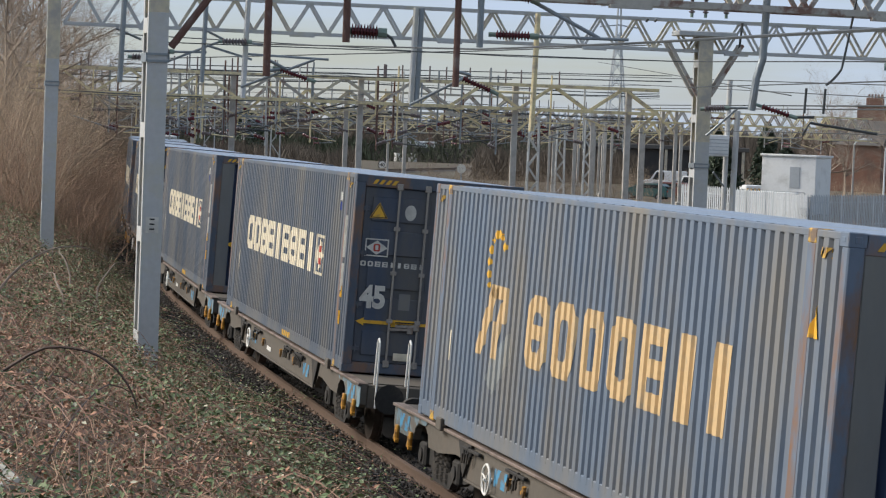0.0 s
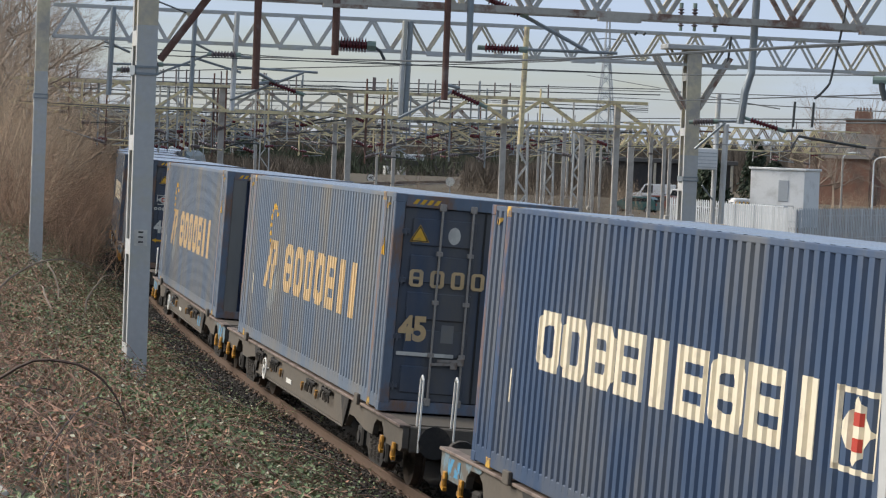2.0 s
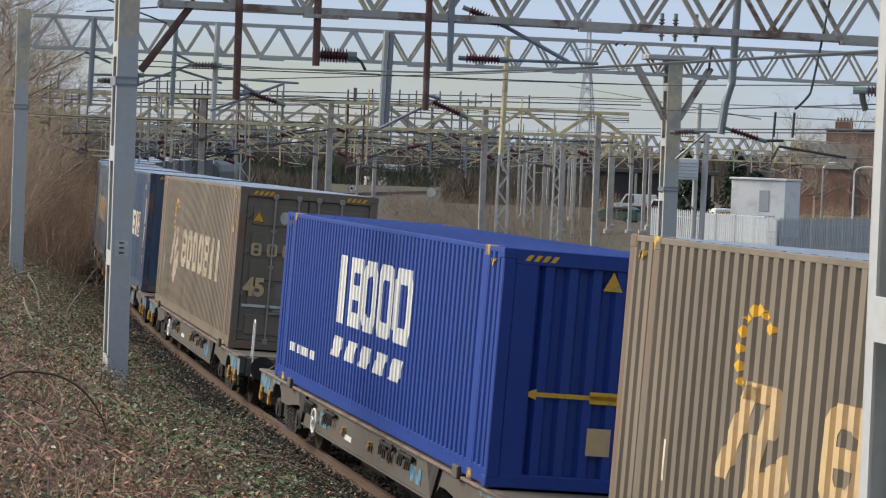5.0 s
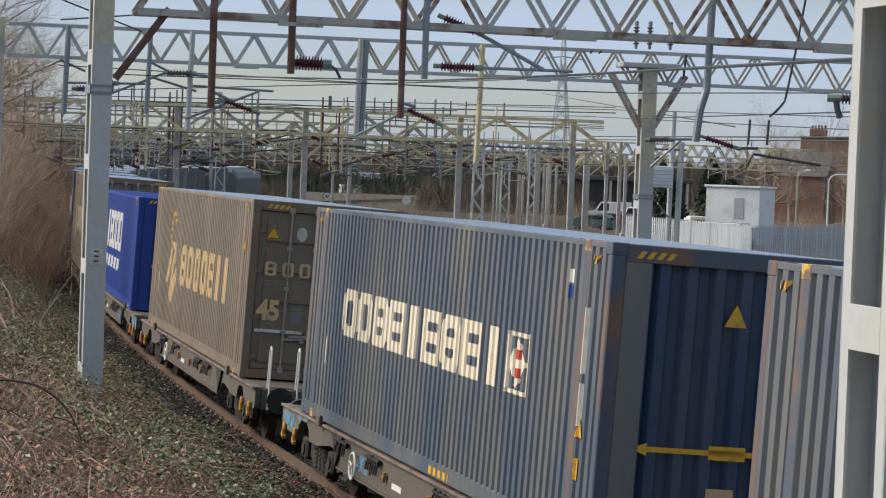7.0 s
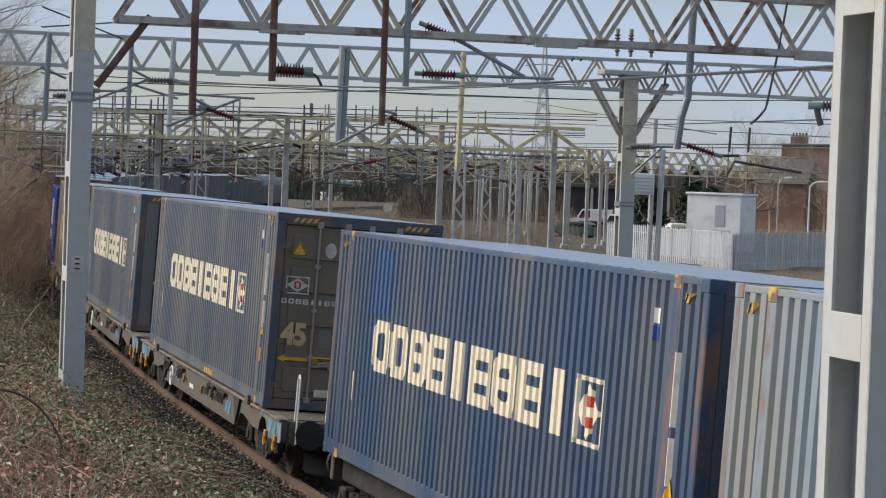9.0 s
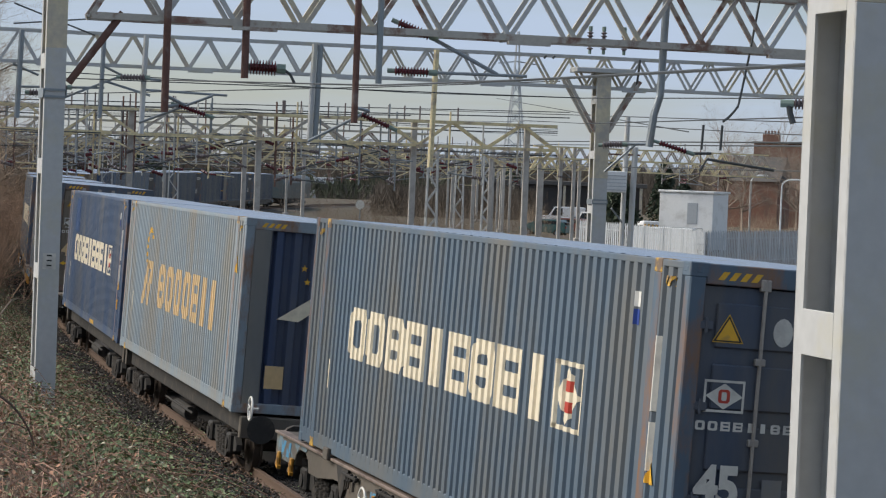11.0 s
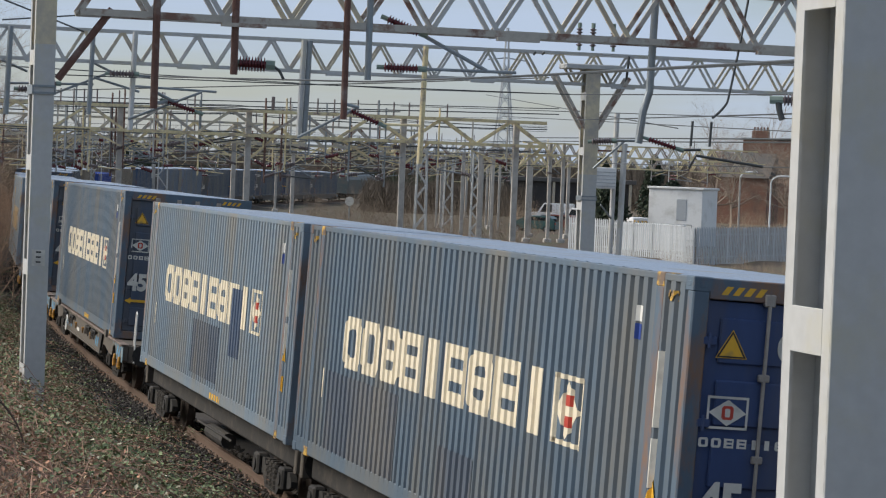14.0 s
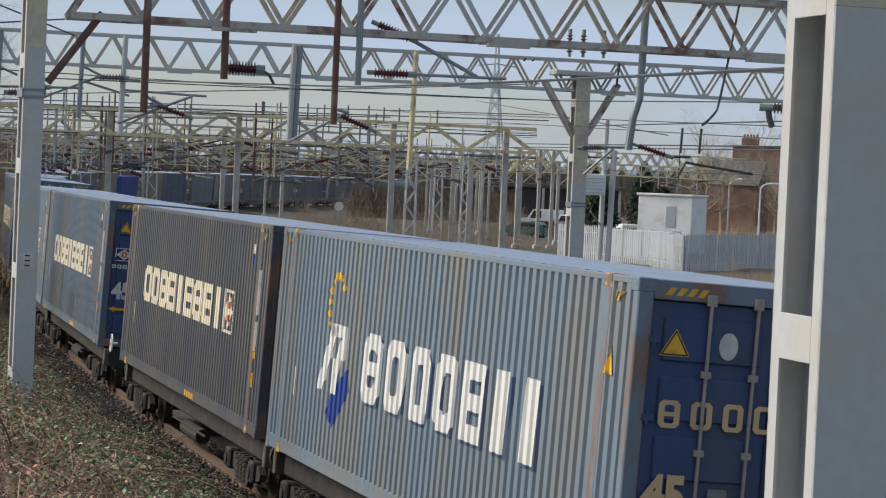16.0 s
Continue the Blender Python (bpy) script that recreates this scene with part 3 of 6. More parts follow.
        for b in block_list("8oooell", -2.04, 1.44, 0.79, (0.80, 0.80, 0.76, 0.76, 0.74, 0.68, 0.68), 0.24, 0.25):
            if shadow:
                side_paint("block_shadow", [[(x + 0.09, z - 0.035) for x, z in q] for q in shear(b, 0.06, 1.44)], PAINTS["blue"], c, "dark blue drop shadow of a block", 0.003)
            side_paint("brand_block", shear(b, 0.06, 1.44), ink, c, "block lettering in worn paint", 0.005)
        side_paint("brand_mark", [[(-4.27, 1.0), (-3.95, 1.0), (-3.35, 1.80), (-3.68, 1.80)], [(-3.68, 1.83), (-3.0, 1.83), (-2.92, 1.68), (-3.72, 1.68)], [(-3.2, 1.68), (-2.92, 1.68), (-3.0, 1.42), (-3.35, 1.42)], [(-3.5, 1.42), (-3.2, 1.42), (-3.25, 1.0), (-3.5, 1.0)]], ink, c, "large slanted mark", 0.005)
        side_paint("brand_mark", [[(-3.45, 1.05), (-2.75, 1.35), (-2.6, 1.1), (-3.3, 0.6), (-3.7, 0.75)]], PAINTS["royal"] if shadow else ink if paint == "brown" else PAINTS["grey"], c, "faded patch under the mark", 0.003)
        for k in range(9):
            a = -2.3 + k * 0.40
            sx, sz = -3.55 + 0.36 * math.sin(a), 2.05 + 0.36 * math.cos(a)
            side_paint("star", [[(sx - 0.10, sz), (sx, sz - 0.055), (sx + 0.10, sz), (sx, sz + 0.055)]], YELLOW, c, "yellow star")
        side_paint("warning_sign", [[(6.2, 2.05), (6.42, 2.05), (6.31, 2.38)]], YELLOW, c, "yellow warning sign", 0.012)
        side_paint("plate", rect(0.13, 0.36, -5.5, 0.98), CREAM, c, "narrow cream plate")
    elif brand == "t":
        for b in block_list("feooo", -2.4, 1.64, 0.95, (0.9, 0.85, 0.92, 0.95, 1.05), 0.07, 0.27):
            side_paint("brand_block", b, WHITE, c, "white block lettering")
        side_paint("brand_mark", [q for k in range(5) for q in rect(0.62, 0.29, -2.0 + 0.98 * k, 0.83, 0.25)], WHITE, c, "row of slanted white dashes")
        side_paint("marking", [q for k, w in enumerate((0.5, 0.3, 0.6, 0.4)) for q in rect(w, 0.13, -5.5 + (0, 0.5, 1.05, 1.65)[k], 0.56)], WHITE, c, "line of small white writing")
    return c


# ---- wagons ----
def wagon_paint(name, colour):
    return mat(name, colour, 0.7, 0, 12, 0.25, 0.05, (0.12, 0.10, 0.08), (0.48, 0.68), 1.6)


WAGON = wagon_paint("grimy_wagon_grey", (0.108, 0.095, 0.078))
WAGON_BLUE = mat("worn_pale_blue_wagon_paint", (0.155, 0.235, 0.28), 0.7, 0, 12, 0.25, 0.05, (0.125, 0.112, 0.094), (0.44, 0.54), 2.6)
PATCH_BLUE = mat("bright_blue_sprayed_paint", (0.07, 0.27, 0.46), 0.7, 0, 12, 0.25, 0.05, (0.125, 0.112, 0.094), (0.44, 0.53), 5)
EDGE = mat("rubbed_steel_edge", (0.24, 0.19, 0.16), 0.6, 0.2, 12, 0.3, 0.05, (0.13, 0.10, 0.085), (0.48, 0.62), 2)
ORANGE = mat("grimy_orange_paint", (0.50, 0.24, 0.03), 0.6, 0, 14, 0.2, 0.02, (0.16, 0.11, 0.07), (0.48, 0.66), 8)
SPRING = mat("spring_steel", (0.05, 0.045, 0.04), 0.6, 0.3, 20, 0.3, 0.05)
WHEEL = mat("wheel_steel", (0.07, 0.055, 0.045), 0.6, 0.4, 20, 0.3, 0.05)


def profile_plate(bm, outline, x0, x1):
    """A plate cut to an outline in (y, z), thick from x0 to x1."""
    a = [bm.verts.new((x0, y, z)) for y, z in outline]
    b = [bm.verts.new((x1, y, z)) for y, z in outline]
    bm.faces.new(a)
    bm.faces.new(b[::-1])
    n = len(a)
    for k in range(n):
        bm.faces.new((a[k], b[k], b[(k + 1) % n], a[(k + 1) % n]))
    return bm


@lru_cache(None)
def bogie_meshes():
    out = {}
    bm = bmesh.new()
    add_lathe(bm, (-0.8, 0, 0), (-0.66, 0, 0), ((0, 0.30), (0.05, 0.42), (0.75, 0.42), (0.8, 0.45), (1, 0.45)), 24)
    add_lathe(bm, (-0.83, 0, 0), (-0.79, 0, 0), ((0, 0.09), (1, 0.12)), 12)
    out["wheel"] = mesh_of(bm, "wheel", WHEEL)
    out["axle"] = mesh_of(rod((-0.7, 0, 0), (0.7, 0, 0), 0.08, 10), "axle", WHEEL)
    bm = bmesh.new()
    profile_plate(bm, ((-1.35, 0.02), (-1.2, 0.12), (-0.55, 0.12), (-0.40, -0.06), (0.40, -0.06), (0.55, 0.12), (1.2, 0.12), (1.35, 0.02), (1.35, -0.06), (1.15, -0.1), (0.62, -0.1), (0.42, -0.26), (-0.42, -0.26), (-0.62, -0.1), (-1.15, -0.1), (-1.35, -0.06)), -1.07, -0.98)
    for y in (-0.9, 0.9):
        add_box(bm, (-1.14, y - 0.16, -0.14), (-0.96, y + 0.16, 0.16), 0.03)
        add_rod(bm, (-1.16, y, 0), (-1.10, y, 0), 0.09, 12)
    out["side_frame"] = mesh_of(bm, "side_frame", DARK)
    bm = bmesh.new()
    for k in range(5):
        add_rod(bm, (-1.03, 0, -0.2 + k * 0.07), (-1.03, 0, -0.16 + k * 0.07), 0.085, 10)
        add_rod(bm, (-1.03, 0, -0.17 + k * 0.07), (-1.03, 0, -0.13 + k * 0.07), 0.06, 8)
    out["spring"] = mesh_of(bm, "spring", SPRING)
    out["bolster"] = mesh_of(box((-0.95, -0.22, -0.16), (0.95, 0.22, 0.12), 0.03), "bolster", DARK)
    return out


def add_bogie(w, y):
    ms = bogie_meshes()
    b = part("bogie", ms["bolster"].copy(), None, w, "two-axle steel bogie")
    b.matrix_basis = pose(0, y, -DECK + 0.46)
    for k in (-0.9, 0.9):
        for sx in (0, 180):
            q = part("wheel", ms["wheel"], None, b, "worn steel wheel")
            q.matrix_basis = pose(0, k, 0, 0, 0, sx)
        q = part("axle", ms["axle"], None, b)
        q.matrix_basis = pose(0, k, 0)
    for sx in (0, 180):
        q = part("side_frame", ms["side_frame"], None, b)
        q.matrix_basis = pose(0, 0, 0, 0, 0, sx)
        for k in (-0.24, 0.0, 0.24):
            q = part("spring", ms["spring"], None, b)
            q.matrix_basis = pose(0, 0, 0, 0, 0, sx) @ pose(0, k, 0)
    return b


@lru_cache(None)
def wagon_meshes(half):
    """Meshes of a low container flat, half its length to the headstock; z is down from the containers' feet."""
    out = {}
    inner = half - 3.6
    for s in (-1, 1):
        bm = bmesh.new()
        x0, x1 = sorted((s * 1.12, s * 1.20))
        end = [(half, -0.02), (half, -0.31), (half - 0.08, -0.36), (half - 1.18, -0.36), (half - 1.26, -0.21), (half - 1.42, -0.13), (half - 1.75, -0.13), (half - 1.92, -0.21), (half - 2.0, -0.36), (half - 2.55, -0.36), (half - 3.4, -0.27), (half - 3.75, -0.27), (half - 4.05, -0.47)]
        profile_plate(bm, end + [(-y, z) for y, z in reversed(end)], x0, x1)
        out["side_sill%d" % s] = mesh_of(bm, "side_sill", WAGON)
        out["top_edge%d" % s] = mesh_of(box((min(s * 1.10, s * 1.25), -half, -0.05), (max(s * 1.10, s * 1.25), half, -0.012), 0.006), "top_edge", EDGE)
        out["bottom_flange%d" % s] = mesh_of(box((min(s * 1.08, s * 1.24), -half + 4.05, -0.495), (max(s * 1.08, s * 1.24), half - 4.05, -0.472), 0.004), "bottom_flange", WAGON)
        for e in (-1, 1):
            out["sill_end%d%d" % (s, e)] = mesh_of(profile_plate(bmesh.new(), [(e * y, z) for y, z in ((half + 0.003, -0.055), (half + 0.003, -0.31), (half - 0.08, -0.362), (half - 1.17, -0.362), (half - 1.25, -0.21), (half - 1.40, -0.125), (half - 1.8, -0.12), (half - 1.95, -0.055))], min(s * 1.204, s * 1.212), max(s * 1.204, s * 1.212)), "sill_end", WAGON_BLUE)
    out["centre_sill"] = mesh_of(box((-0.28, -half + 0.05, -0.42), (0.28, half - 0.05, -0.08), 0.02), "centre_sill", DARK)
    for e in (-1, 1):
        y0, y1 = sorted((e * half, e * (half - 0.14)))
        out["headstock%d" % e] = mesh_of(box((-1.11, y0, -0.36), (1.11, y1, -0.03), 0.015), "headstock", WAGON)
        y0, y1 = sorted((e * (half - 0.15), e * (half - 1.6)))
        out["end_deck%d" % e] = mesh_of(box((-1.1, y0, -0.05), (1.1, y1, -0.014)), "end_deck", WAGON)
    out["bearer"] = mesh_of(box((-1.11, -0.06, -0.30), (1.11, 0.06, -0.06)), "cross_bearer", DARK)
    # solid dark block added under low wagons, standing in for the shaded gap
    out["low_floor"] = mesh_of(box((-1.02, -half + 0.3, -0.34), (1.02, half - 0.3, -0.03), 0.03), "low_floor", DARK)
    out["patch"] = mesh_of(box((-0.003, -0.28, -0.20), (0.003, 0.28, 0.0)), "paint_patch", PATCH_BLUE)
    out["strap"] = mesh_of(add_bar(add_rod(bmesh.new(), (-0.02, 0, 0), (-0.02, 0.03, -0.13), 0.028, 7, 0.018), (-0.02, -0.02, -0.03), (-0.02, 0.10, -0.08), 0.03, 0.04), "strap_end", ORANGE)
    bm = bmesh.new()
    add_lathe(bm, (0, 0, 0), (0, -0.42, 0), ((0, 0.09), (0.55, 0.09), (0.6, 0.06), (0.85, 0.06), (0.86, 0.2), (1, 0.21)), 14)
    out["buffer"] = mesh_of(bm, "buffer", DARK)
    bm = box((-0.02, -0.07, -0.2), (0.02, 0.07, -0.1), 0.01)
    add_rod(bm, (0.0, 0, -0.16), (0.0, 0.0, -0.30), 0.035, 8)
    add_bar(bm, (0, -0.05, -0.31), (0, 0.09, -0.26), 0.05, 0.05)
    out["hook"] = mesh_of(bm, "lashing_hook", ORANGE)
    bm = bmesh.new()
    add_path(bm, [(0, 0.17 * math.cos(k * math.tau / 24), 0.17 * math.sin(k * math.tau / 24)) for k in range(25)], 0.016, 6)
    for k in range(3):
        a = k * math.tau / 3 + 0.3
        add_rod(bm, (0, 0, 0), (0, 0.17 * math.cos(a), 0.17 * math.sin(a)), 0.012, 6)
    add_rod(bm, (-0.03, 0, 0), (0.12, 0, 0), 0.02, 8)
    out["hand_wheel"] = mesh_of(bm, "hand_wheel", WHITE)
    bm = bmesh.new()
    for a, b in (((0, 0, -0.3), (0, 0, 0.62)), ((0, 0, 0.62), (0, 0.09, 0.68)), ((0, 0.09, 0.68), (0, 0.16, 0.62)), ((0, 0.16, 0.62), (0, 0.20, -0.1))):
        add_rod(bm, a, b, 0.014, 8)
    out["handrail"] = mesh_of(bm, "handrail", WHITE)
    out["lashing"] = mesh_of(box((-0.02, -0.03, 0.04), (0.03, 0.75, 0.075), 0.006), "lashing_rack", DARK)
    out["iron"] = mesh_of(add_rod(box((-0.02, -0.022, 0.0), (0.02, 0.022, 0.09), 0.008), (-0.02, 0, 0.01), (-0.02, 0.03, -0.10), 0.015, 6), "lashing_iron", DARK)
    bm = box((-0.3, -0.5, -0.72), (0.3, 0.5, -0.45), 0.05)
    add_rod(bm, (-0.9, 0.8, -0.58), (-0.9, -0.8, -0.58), 0.12, 12)
    add_rod(bm, (-1.0, -1.6, -0.5), (-1.0, 1.6, -0.5), 0.02, 6)
    out["brake_gear"] = mesh_of(bm, "brake_gear", DARK)
    out["bracket"] = mesh_of(box((-0.03, -0.12, -0.02), (0.02, 0.12, 0.13), 0.01), "spigot_bracket", WAGON)
    out["plate"] = mesh_of(box((-0.004, -0.25, -0.035), (0.004, 0.25, 0.035)), "plate", WHITE)
    out["gusset"] = mesh_of(profile_plate(bmesh.new(), ((-0.32, 0), (0.32, 0), (0.0, -0.42)), -0.03, 0.0), "gusset", DARK)
    return out


def make_wagon(half, blue, rails_end, seed, low=False):
    rng = random.Random(seed)
    w = thing("container_wagon", "grimy %s flat wagon with low steel sills" % ("blue-ended" if blue else "grey"), "railway wagon", "wagons of the train")
    ms = wagon_meshes(round(half, 2))
    for k, me in ms.items():
        nm = k.rstrip("-01")
        if low and nm in ("side_sill", "sill_end", "end_deck", "top_edge", "bottom_flange"):
            continue
        if nm in ("side_sill", "top_edge", "bottom_flange", "centre_sill", "headstock", "end_deck", "brake_gear") or (nm == "sill_end" and blue) or (nm == "low_floor" and low):
            part(nm, me, None, w)
    for k in () if low else range(-4, 5):
        q = part("cross_bearer", ms["bearer"], None, w)
        q.matrix_basis = pose(0, k * 1.3, 0)
    bog = half - (1.75 if low else 2.3)
    for y in (-bog, bog):
        add_bogie(w, y)
    for e in (-1, 1):
        for sx in (-0.87, 0.87):
            b = part("buffer", ms["buffer"], None, w)
            b.matrix_basis = pose(sx, e * half, -0.18, 0, 0, 0 if e < 0 else 180)
        for y in () if low else (half - 0.32, half - 1.12):
            h = part("lashing_hook", ms["hook"], None, w, "yellow lashing hook")
            h.matrix_basis = pose(-1.24, e * y, -0.17)
    for y in () if low else (-5.6, 5.4):
        q = part("spigot_bracket", ms["bracket"], None, w)
        q.matrix_basis = pose(-1.27, y + rng.uniform(-0.3, 0.3), -0.03)
    for y in () if low else (-half + 4.0, half - 4.0):
        q = part("gusset", ms["gusset"], None, w)
        q.matrix_basis = pose(-1.212, y, -0.05)
    for y in () if low else (half - 4.5, half - 6.3, -1.6, -half + 5.4):
        q = part("lashing_rack", ms["lashing"], None, w, "row of dark lashing irons")
        q.matrix_basis = pose(-1.25, y - 0.35 + rng.uniform(-0.2, 0.2), -0.17)
        for i in range(7):
            if rng.random() < 0.7:
                g = part("lashing_iron", ms["iron"], None, q)
                g.matrix_basis = pose(0, 0.03 + 0.11 * i, rng.uniform(-0.02, 0.01), rng.uniform(-12, 12), 0, 0)
    for y in () if low else (half - 5.9, half - 7.0, -0.6, -half + 6.2):
        q = part("strap_end", ms["strap"], None, w, "orange strap end")
        q.matrix_basis = pose(-1.22, y + rng.uniform(-0.3, 0.3), -0.20)
    for y, z in () if low or not blue else ((half - 0.65, -0.10), (half - 5.6, -0.18), (-half + 5.0, -0.2), (-half + 0.7, -0.09)):
        q = part("paint_patch", ms["patch"], None, w, "sprayed bright blue patch")
        q.matrix_basis = pose(-1.2155 if abs(y) > half - 2 else -1.205, y, z)
    q = part("hand_wheel", ms["hand_wheel"], None, w, "white brake hand wheel")
    q.matrix_basis = pose(-1.27, half - 5.2, -0.33) if not low else pose(-1.0, -half - 0.12, 0.1)
    if low:
        q = part("hand_wheel", ms["hand_wheel"], None, w, "white brake hand wheel")
        q.matrix_basis = pose(-1.0, half + 0.12, 0.1)
    if not low:
        q = part("plate", ms["plate"], None, w, "pale data plate")
        q.matrix_basis = pose(-1.206, 0.9, -0.33)
    for e in rails_end:
        for sx, dy in ((-1.0, 0.12), (-0.55, 0.2)):
            q = part("handrail", ms["handrail"], None, w, "white tubular handrail")
            q.matrix_basis = pose(sx, e * (half + 0.06), -0.05, 0, 0, 0 if e < 0 else 180)
    return w


# ---- the train ----
SPEED = 16.39
# place of each container's middle on the line at the start, paint, doors at the trailing end, marks, and how much lower it sits
TRAIN = [
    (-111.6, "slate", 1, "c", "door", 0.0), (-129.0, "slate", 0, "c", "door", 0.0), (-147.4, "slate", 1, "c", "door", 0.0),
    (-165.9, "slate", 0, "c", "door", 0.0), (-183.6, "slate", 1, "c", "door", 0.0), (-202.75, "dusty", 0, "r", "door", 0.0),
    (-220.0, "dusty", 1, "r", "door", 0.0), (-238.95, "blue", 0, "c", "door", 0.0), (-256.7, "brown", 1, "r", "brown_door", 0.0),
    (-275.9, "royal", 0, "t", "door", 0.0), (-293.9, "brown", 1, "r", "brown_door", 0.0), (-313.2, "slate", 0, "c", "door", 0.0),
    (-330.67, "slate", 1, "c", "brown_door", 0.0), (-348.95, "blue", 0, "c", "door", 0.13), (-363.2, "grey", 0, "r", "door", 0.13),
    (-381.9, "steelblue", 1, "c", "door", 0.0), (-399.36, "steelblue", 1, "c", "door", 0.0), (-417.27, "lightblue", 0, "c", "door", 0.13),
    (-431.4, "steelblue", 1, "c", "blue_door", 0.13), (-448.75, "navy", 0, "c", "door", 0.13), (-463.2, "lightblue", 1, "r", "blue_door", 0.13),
]
NAMES = {"slate": "dusty slate-blue", "dusty": "dusty blue-grey", "steelblue": "faded steel-blue", "grey": "weathered grey-blue", "blue": "deep blue", "brown": "brown dust-covered",
         "royal": "bright royal-blue", "lightblue": "chalky light-blue", "navy": "dark navy"}
MOVERS = []
for k, (s0, paint, doors, brand, dp, drop) in enumerate(TRAIN):
    lab = "%s ribbed steel container with %s" % (NAMES[paint], {"c": "cream block marks", "r": "tan marks and stars", "t": "white block marks"}[brand])
    h = 2.591 if brand == "t" else HGT
    c = make_container(paint, lab, bool(doors), brand, dp, paint if paint == "royal" else "roof", h, {20: WHITE, 8: DUSTY_CREAM, 14: TAN}.get(k), k == 20)
    for w, hh, x, z, name in {13: ((0.95, 0.8, -4.3, 2.33, "patch"),), 17: ((0.85, 1.0, 2.4, 1.30, "blue"), (2.4, 0.85, -0.1, 0.72, "slate")), 18: ((3.4, 0.95, -3.5, 0.68, "slate"), (1.3, 0.6, 0.6, 0.5, "slate"))}.get(k, ()):
        side_paint("repainted_patch", rect(w, hh, x, z), PAINTS[name], c, "repainted patch in another blue", 0.007)
    MOVERS.append((c, s0, -drop))
    if not drop:
        w = make_wagon(8.35, k % 4 in (0, 3) or k in (5, 8, 9), (-1,) if doors else (), k)
        MOVERS.append((w, s0, -0.012))
    else:
        w = make_wagon(6.95, False, (), k, True)
        MOVERS.append((w, s0, -drop - 0.012))


def make_loco():
    c = thing("electric_locomotive", "dark grey-green electric locomotive with pale roof gear", "locomotive")
    body = bmesh.new()
    prof = ((-1.33, 0.0), (1.33, 0.0), (1.33, 1.9), (1.18, 2.45), (0.8, 2.72), (-0.8, 2.72), (-1.18, 2.45), (-1.33, 1.9))
    rings = [[body.verts.new((x * k, y, z * kz)) for x, z in prof] for y, k, kz in ((-9.2, 0.94, 0.90), (-8.6, 1, 1), (8.6, 1, 1), (9.2, 0.94, 0.90))]
    for r0, r1 in zip(rings, rings[1:]):
        for k in range(8):
            body.faces.new((r0[k], r0[(k + 1) % 8], r1[(k + 1) % 8], r1[k]))
    body.faces.new(rings[0])
    body.faces.new(rings[-1])
    part("body", body, mat("dark_green_grey_paint", (0.07, 0.095, 0.10), 0.45, 0, 8, 0.15, 0.03, (0.12, 0.11, 0.1), (0.5, 0.7), 1), c)
    for e in (-1, 1):
        part("cab_window", box((-1.0, e * 9.08 - 0.06, 1.55), (1.0, e * 9.08 + 0.06, 2.1), 0.03), GLASS, c, "cab windscreen")
        if e > 0:
            part("cab_front", box((-1.1, e * 9.2 - 0.03, 0.3), (1.1, e * 9.2 + 0.03, 1.2), 0.03), YELLOW, c, "yellow warning panel")
    for y in (-5, -1.5, 2.5):
        part("side_grille", box((-1.345, y - 0.9, 1.1), (-1.32, y + 0.9, 1.7), 0.01), DARK, c)
    part("roof_gear", box((-0.5, -3.5, 2.70), (0.5, 4.0, 2.92), 0.06), STEEL_GREY, c)
    for a, b in (((0, 5.0, 2.75), (0, 6.2, 3.25)), ((0, 6.2, 3.25), (0, 5.2, 3.6))):
        part("pantograph_arm", rod(a, b, 0.04), DARK, c)
    part("pantograph_head", rod((-0.8, 5.2, 3.6), (0.8, 5.2, 3.6), 0.04), DARK, c)
    part("underframe", box((-1.1, -4, -0.6), (1.1, 4, 0.0), 0.05), DARK, c)
    for y in (-6, 6):
        add_bogie(c, y)
    return c


GLASS = mat("dark_glass", (0.02, 0.025, 0.03), 0.08, 0, 5, 0.1, 0.0)
MOVERS.append((make_loco(), -88.6, 0.05))


def motions():
    for ob, s0, up in MOVERS:
        walk(ob, [(t, curve_pose(s0 + SPEED * t, 0.0, DECK + up)) for t in range(17)])


# ---- overhead line structures ----
def spot(az, d, z=0.0):
    """A place by its bearing from the bank's viewing point, in degrees to the right of +y, and its distance."""
    return Vector((d * math.sin(radians(az)), d * math.cos(radians(az)), z))


LICHEN = mat("yellow_lichen_on_steel", (0.72, 0.61, 0.36), 0.8, 0, 14, 0.3, 0.08, (0.36, 0.29, 0.24), (0.5, 0.66), 2.5)
PORCELAIN = mat("dark_red_porcelain", (0.12, 0.025, 0.03), 0.25, 0, 10, 0.15, 0.0)
PORCELAIN_GREY = mat("grey_brown_porcelain", (0.14, 0.11, 0.11), 0.3, 0, 10, 0.15, 0.0)
FITTING = mat("weathered_green_casting", (0.20, 0.26, 0.22), 0.6, 0.2, 15, 0.2, 0.05)
WIRE = mat("dark_copper_wire", (0.07, 0.075, 0.075), 0.5, 0.3, 10, 0.2, 0.0)
TUBE = mat("galvanised_tube", (0.24, 0.27, 0.29), 0.45, 0.4, 10, 0.15, 0.02, (0.2, 0.18, 0.15), (0.55, 0.75), 2)


